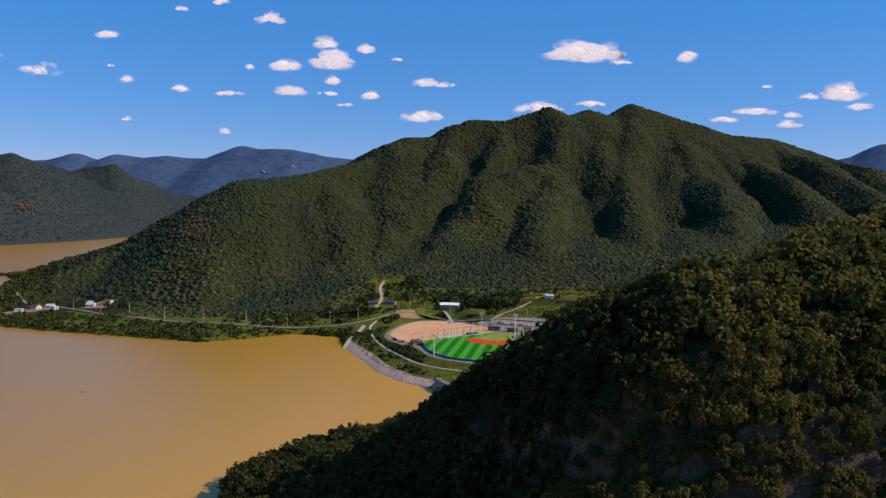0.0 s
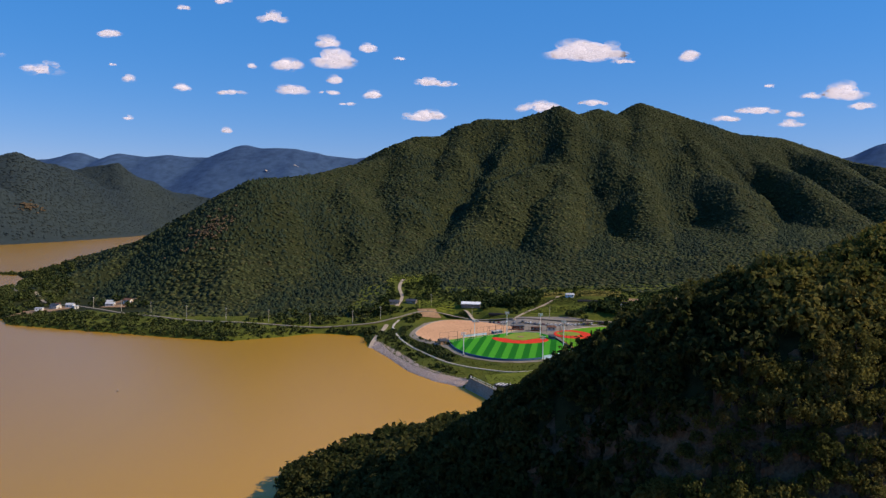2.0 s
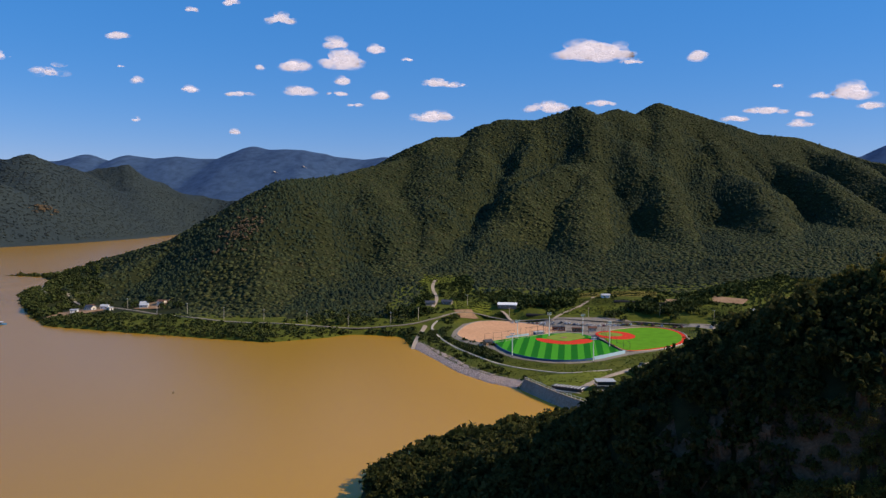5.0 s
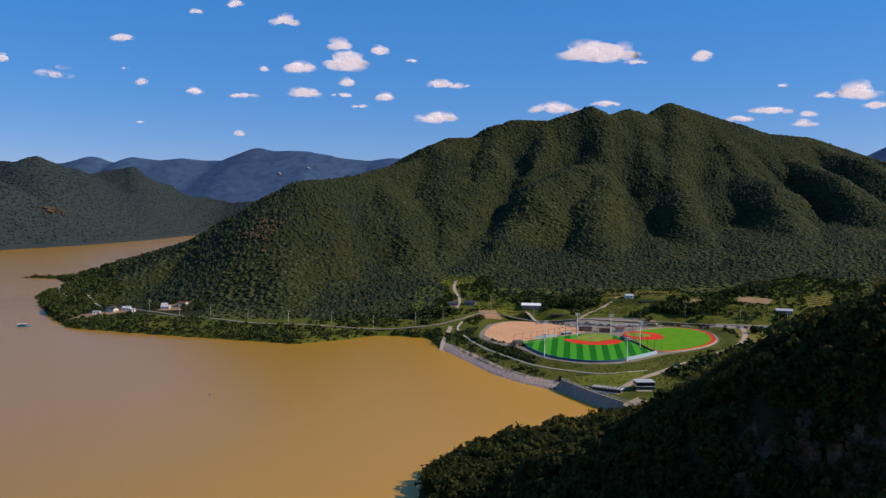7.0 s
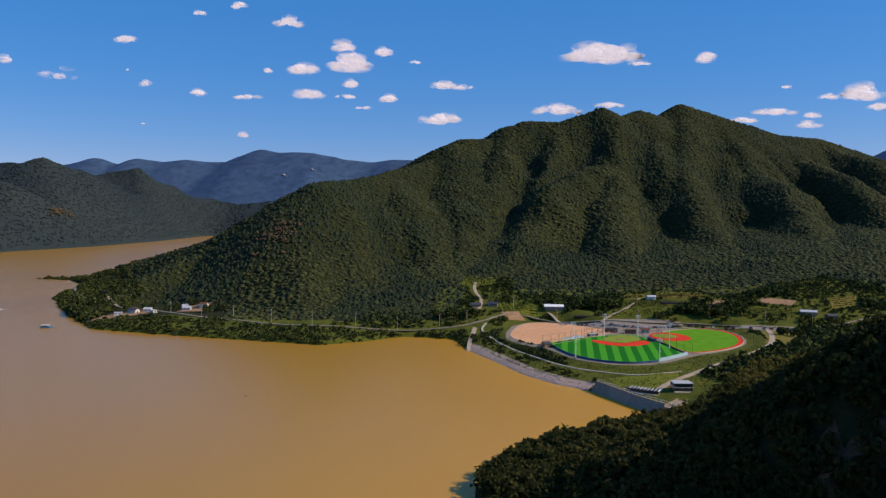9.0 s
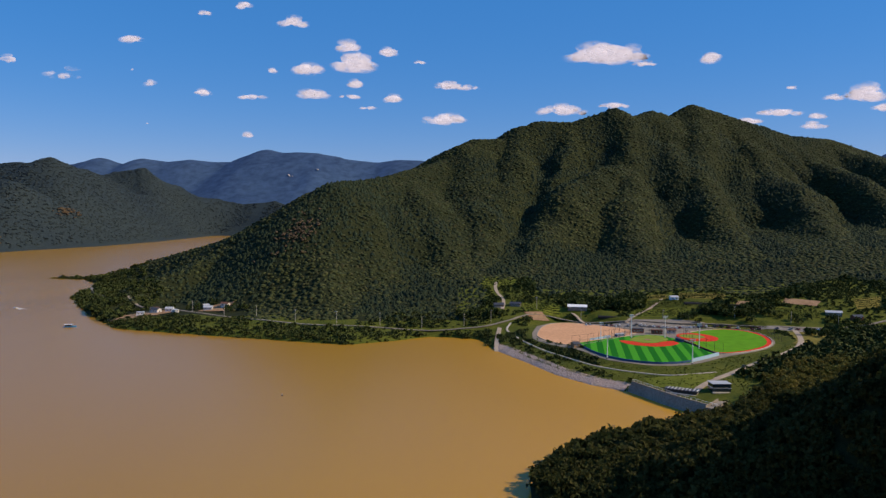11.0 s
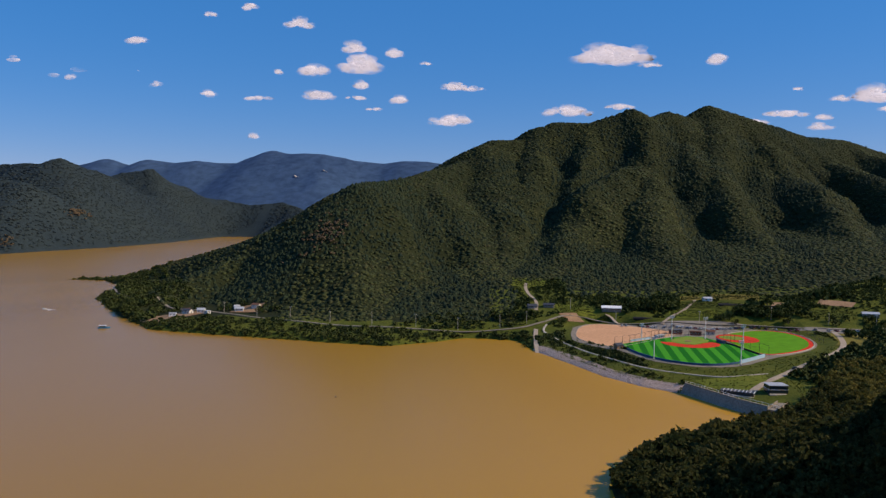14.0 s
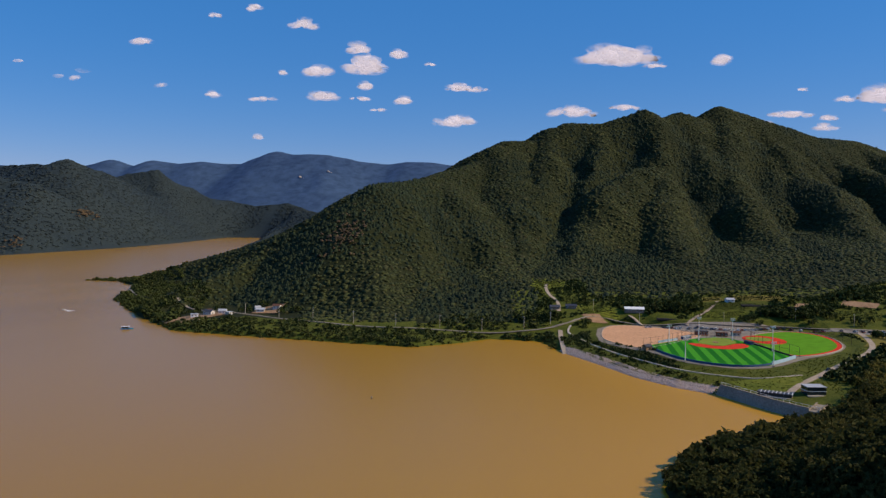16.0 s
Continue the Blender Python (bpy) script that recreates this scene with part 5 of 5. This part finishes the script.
def joined_trees(name, x, y, z, r, label, seed, mat, crowns=None):
    g = np.random.default_rng(seed)
    vs, fs, base = [], [], 0
    crowns = crowns or LIGHT_CROWNS
    pick = g.integers(0, len(crowns), len(x))
    for k, (cv, cf) in enumerate(crowns):
        i = np.nonzero(pick == k)[0]
        if not len(i):
            continue
        a = g.random(len(i)) * 6.283
        ca, sa = np.cos(a)[:, None], np.sin(a)[:, None]
        rr = r[i][:, None]
        px = (cv[None, :, 0] * ca - cv[None, :, 1] * sa) * rr + x[i][:, None]
        py = (cv[None, :, 0] * sa + cv[None, :, 1] * ca) * rr + y[i][:, None]
        pz = cv[None, :, 2] * rr * g.uniform(0.95, 1.35, len(i))[:, None] + z[i][:, None]
        vs.append(np.stack([px, py, pz], -1).reshape(-1, 3))
        fs.append((cf[None] + (np.arange(len(i)) * len(cv))[:, None, None] + base).reshape(-1, 4))
        base += len(i) * len(cv)
    ob = new(name, array_mesh(name, np.concatenate(vs), np.concatenate(fs), mat))
    return tagged(ob, label, "forest", kind="stuff")


def steepness(x, y, e=2.0):
    return np.hypot((land(x + e, y) - land(x - e, y)) / (2 * e), (land(x, y + e) - land(x, y - e)) / (2 * e))


x, y, g = scatter(-106, 190, 118, 470, 2.3, 41)
sd = signed_distance(x, y, MAIN_LAND)
sp = signed_distance(x, y, [(-30, 440), (-4, 372), (14, 372), (34, 398), (46, 424), (74, 462), (104, 500), (124, 540), (60, 560), (-60, 520)])
st = steepness(x, y)
z = land(x, y)
keep = (sd > 1.0) & (sp < -2) & ~((x < 20) & (y > 376)) & (g.random(len(x)) < 0.37 * np.sqrt(1 + st ** 2) * np.where((x > 95) | (y > 300), 0.85, 1.0))
keep &= ~((st > 1.4) & (z < 60) & (x > -6) & (x < 48) & (fbm(x * 1.6, y * 0.7, 11, 2) > 0.22))
keep &= (y < 300) | (x < 120)
x, y, z, st = x[keep], y[keep], z[keep], st[keep]
r = g.uniform(2.2, 3.9, len(x)) * np.where(st > 1.8, 0.75, 1.0)
near = (x > 0) & (x < 92) & (y > 146) & (y < 214)
order = np.nonzero(near)[0]
if len(order) > 215:
    order = order[np.argsort(y[order])][:215]
mask = np.zeros(len(x), dtype=bool)
mask[order] = True
rng = random.Random(12)
for i in order:
    lb = "small leafy shrub clinging to the rock face" if st[i] > 1.8 else "leafy green broadleaf tree on the steep hillside"
    tree(x[i], y[i], z[i], r[i], rng, lb, "trees on the near hill")
far_i = ~mask
hidden = (y > np.interp(x, [q[0] for q in HILL], [q[1] for q in HILL]) + 24) & (y < 345)
# crest wood from x = 42 on gets the leaves with sunlight in their colour
for sel, shapes, sd0, mat in ((far_i & ~hidden & (x < 42), LIGHT_CROWNS, 5, M_NEAR_LEAVES), (far_i & ~hidden & (x >= 42), LIGHT_CROWNS, 6, M_SUNLIT_LEAVES), (far_i & hidden, SCRUB_CROWNS, 15, M_NEAR_LEAVES)):
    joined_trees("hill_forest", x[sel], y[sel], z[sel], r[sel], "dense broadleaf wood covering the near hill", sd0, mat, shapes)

# the wooded foot of the hill beyond the service road
x, y, g = scatter(40, 300, 425, 600, 4.6, 43)
road_x = np.interp(y, [399, 422, 440, 470, 502, 534, 575, 606], [2, 18, 34, 58, 88, 112, 128, 136])
keep = (x > road_x + 6 + np.clip(y - 520, 0, 80) * 0.35) & (g.random(len(x)) < 0.8) & (fbm(x, y, 24, 2) > -0.35)
x, y = x[keep], y[keep]
r = g.uniform(2.0, 3.6, len(x))
joined_trees("foot_wood", x, y, land(x, y) - 0.3, r, "green wood at the foot of the near hill", 7, M_SHRUB, SCRUB_CROWNS)

# cliff rocks standing out of the near face
cliff = tagged(empty("cliff", Matrix()), "weathered grey rock face with ledges on the near hill", "cliff", kind="structure")


def rock_mesh(rng):
    bm = bmesh.new()
    bmesh.ops.create_cube(bm, size=2)
    bmesh.ops.subdivide_edges(bm, edges=bm.edges, cuts=1, use_grid_fill=True)
    for v in bm.verts:
        v.co = Vector((v.co.x * rng.uniform(0.65, 1.1), v.co.y * rng.uniform(0.6, 1.1), v.co.z * rng.uniform(0.75, 1.1))) + Vector((rng.uniform(-0.15, 0.15),) * 3)
        if v.co.z > 0.5:
            v.co.x *= 0.88
            v.co.y *= 0.8
    me = bpy.data.meshes.new("rock")
    bm.to_mesh(me)
    bm.free()
    me.materials.append(M_ROCK)
    return me


ROCKS = [rock_mesh(rng) for _ in range(8)]
n_rock = 0
for _ in range(900):
    a, b = rng.uniform(-14, 74), rng.uniform(138, 186)
    s = float(steepness(np.array([a]), np.array([b]))[0])
    if s < 1.3 or n_rock >= 80:
        continue
    zz = hz(a, b)
    if zz < 14 or zz > 76:
        continue
    q = new("rock", rng.choice(ROCKS))
    w = rng.uniform(0.7, 1.7)
    q.matrix_world = pose(a, b + 0.9, zz - 0.3, rng.uniform(-8, 14), rng.uniform(-8, 8), rng.uniform(-60, 0)) @ Matrix.Diagonal((w, w * 0.8, w * rng.uniform(1.6, 3.6), 1))
    q.parent = cliff
    n_rock += 1

# single trees on the valley floor, round the fields and farms
g = random.Random(23)
GROVES = [(100, 648, 22, 12, 26), (122, 655, 12, 10, 8), (8, 668, 14, 8, 14), (-58, 690, 10, 12, 4), (70, 634, 24, 4, 4), (150, 628, 34, 6, 8), (-118, 640, 14, 14, 6), (136, 574, 12, 14, 6),
          (-100, 640, 6, 10, 4), (-70, 630, 6, 8, 3), (200, 622, 30, 8, 6), (-380, 700, 22, 8, 6), (-330, 690, 18, 10, 4)]
for cx0, cy0, sx, sy, n in GROVES:
    for _ in range(n):
        a, b = g.gauss(cx0, sx * 0.6), g.gauss(cy0, sy * 0.6)
        if signed_distance(np.array([a]), np.array([b]), PLATFORM)[0] > -3:
            continue
        tree(a, b, hz(a, b), g.uniform(2.4, 4.2) * (1.35 if n > 12 else 1.0), g, "bushy green tree among the valley fields", "trees on the valley floor", VALLEY_MESHES)

# the scattered small woods and bushes of the valley
ROADS = [[(-640, 1010), (-560, 860), (-470, 745), (-430, 708), (-380, 686), (-322, 642), (-275, 618), (-226, 606), (-181, 606), (-136, 610), (-105, 616), (-88, 626), (-60, 656), (-36, 650), (-2, 634), (45, 624), (90, 632), (130, 612), (178, 612), (240, 640), (300, 660)],
         [(2, 399), (18, 422), (34, 440), (58, 470), (88, 502), (112, 534), (128, 575), (136, 606)], [(-90, 660), (-87, 690), (-96, 730), (-92, 770)], [(10, 628), (22, 645), (40, 668), (52, 690), (60, 705)], [(-93, 616), (-97, 534)]]


def off_roads(x, y):
    d = np.full(x.shape, 1e9)
    for line in ROADS:
        for (ax, ay), (bx, by) in zip(line, line[1:]):
            t = np.clip(((x - ax) * (bx - ax) + (y - ay) * (by - ay)) / ((bx - ax) ** 2 + (by - ay) ** 2), 0, 1)
            d = np.minimum(d, np.hypot(x - ax - t * (bx - ax), y - ay - t * (by - ay)))
    return d


def off_plots(x, y):
    d = np.full(x.shape, 1e9)
    for pts, cat in PLOTS:
        if cat in ("field", "yard"):
            d = np.minimum(d, -signed_distance(x, y, pts))
    return d


x, y, gg = scatter(-125, 300, 560, 780, 3.3, 71)
lump = fbm(x, y, 30, 3)
keep = (signed_distance(x, y, PLATFORM) < -4) & (signed_distance(x, y, MAIN_LAND) > 40) & (off_roads(x, y) > 4.5) & (off_plots(x, y) > 1.0) & (signed_distance(x, y, VALLEY) > -6)
keep &= ~((y < 640) & (y > 596) & (x > -34) & (x < 180) & (lump < 0.5)) & (lump > np.where(x > 125, -0.8, -0.55)) & (gg.random(len(x)) < 0.8)
keep &= (np.hypot(x + 25, y - 664) > 11) & (np.hypot(x - 82, y - 674) > 15) & (np.hypot(x - 112, y - 665) > 9) & (np.hypot(x + 4, y - 648) > 13) & (np.hypot(x - 186, y - 638) > 14) & (np.hypot(x + 85, y - 670) > 14)
x, y, lump = x[keep], y[keep], lump[keep]
r = gg.uniform(0.8, 1.8, len(x)) + np.clip(lump, 0, 1) * np.where(x > 100, 8.0, 7.0) * gg.random(len(x))
joined_trees("valley_scrub", x, y, land(x, y) - 0.3 * r, r, "bushes and small trees between the valley plots", 6, M_VALLEY_LEAVES, SCRUB_CROWNS)
for _ in range(14):
    a = g.uniform(-62, -38)
    b = np.interp(a, [-65, -55, -40], [548, 532, 520]) - 1.5
    tree(a, float(b), hz(a, float(b)), g.uniform(0.9, 1.4), g, "young round tree on the edge of the dirt ground", "young trees round the dirt ground", VALLEY_MESHES)

# low crop and orchard rows standing in the valley plots
row_x, row_y = [], []
gg = np.random.default_rng(81)
for k, (pts, cat) in enumerate(PLOTS):
    if cat != "field" or max(q[1] for q in pts) < 600:
        continue
    turn = radians((-8, 4, -14, 10)[k % 4])
    u, w = np.meshgrid(np.arange(-60, 60, 0.8), np.arange(-60, 60, 3.4))
    u, w = u.ravel() + gg.normal(0, 0.25, u.size), w.ravel() + gg.normal(0, 0.25, u.size)
    ox, oy = sum(q[0] for q in pts) / len(pts), sum(q[1] for q in pts) / len(pts)
    a, b = ox + u * math.cos(turn) - w * math.sin(turn), oy + u * math.sin(turn) + w * math.cos(turn)
    inside = (signed_distance(a, b, pts) > 1.0) & (gg.random(a.size) < 0.85)
    row_x.append(a[inside])
    row_y.append(b[inside])
x, y = np.concatenate(row_x), np.concatenate(row_y)
r = gg.uniform(0.35, 0.65, len(x))
joined_trees("crop_rows", x, y, land(x, y) + 0.2, r, "rows of low green crops and orchard bushes in the plots", 64, M_SHRUB, SCRUB_CROWNS)["category"] = "crops"

# shrubs along the shore and on the dike
x, y, gg = scatter(-762, -100, 556, 1100, 3.2, 51)
sd = signed_distance(x, y, MAIN_LAND)
z = land(x, y)
keep = (sd > 0.3) & (sd < np.where(x < -430, 70, 46)) & (off_roads(x, y) > 4.2) & (gg.random(len(x)) < np.where(sd < 14, 0.9, 0.3 + 0.9 * (fbm(x, y, 26, 2) > -0.05))) & ~((x > -428) & (x < -380) & (y > 645) & (y < 690))
x, y, z = x[keep], y[keep], z[keep]
r = (0.8 + 2.0 * gg.random(len(x)) ** 2) * np.where((x < -430), 1.35, 1.0)
joined_trees("shore_scrub", x, y, z - 0.35 * r, r, "green and straw-coloured scrub along the lake shore", 61, M_SHRUB, SCRUB_CROWNS)["category"] = "shrubs"
x, y, gg = scatter(-100, 110, 400, 640, 1.9, 52)
path_l = np.array([(-84, 606), (-77, 554), (-64, 518), (-52, 494), (-41, 471), (-27, 455), (-12, 447), (12, 446), (40, 470)])
dist = np.full(x.shape, 1e9)
for (ax, ay), (bx, by) in zip(path_l, path_l[1:]):
    t = np.clip(((x - ax) * (bx - ax) + (y - ay) * (by - ay)) / ((bx - ax) ** 2 + (by - ay) ** 2), 0, 1)
    dist = np.minimum(dist, np.hypot(x - ax - t * (bx - ax), y - ay - t * (by - ay)))
sd = signed_distance(x, y, MAIN_LAND)
sp = signed_distance(x, y, PLATFORM)
keep = (sp < -1.5) & (sp > -15) & (dist > 2.6) & (sd > 18) & (y < 600) & (x < -36)
grassy = (gg.random(len(x)) < 0.6) & (sp < -1.0) & (dist > 1.8) & (sd > 7) & (y < 600) & (x < 104) & ~keep & (off_roads(x, y) > 3.5) & (np.hypot(x - 16, y - 404) > 11) & (np.hypot(x + 3, y - 404) > 11)
gx, gy = x[grassy], y[grassy]
gr = gg.uniform(0.2, 0.5, len(gx))
joined_trees("bank_weeds", gx, gy, land(gx, gy) + 0.1, gr, "tall green weeds and grass tufts on the dike bank", 63, M_WEEDS, SCRUB_CROWNS)["category"] = "grass"
keep |= (sd > 8.0) & (sd < 19) & (dist > 3) & (x < -22) & (y < 592) & (gg.random(len(x)) < 0.12)
x, y = x[keep], y[keep]
z = land(x, y)
r = gg.uniform(0.9, 1.9, len(x))
joined_trees("dike_hedge", x, y, z - 0.3 * r, r * 1.1, "low dark green hedge and scrub on the dike slope", 62, M_SHRUB, SCRUB_CROWNS)["category"] = "shrubs"
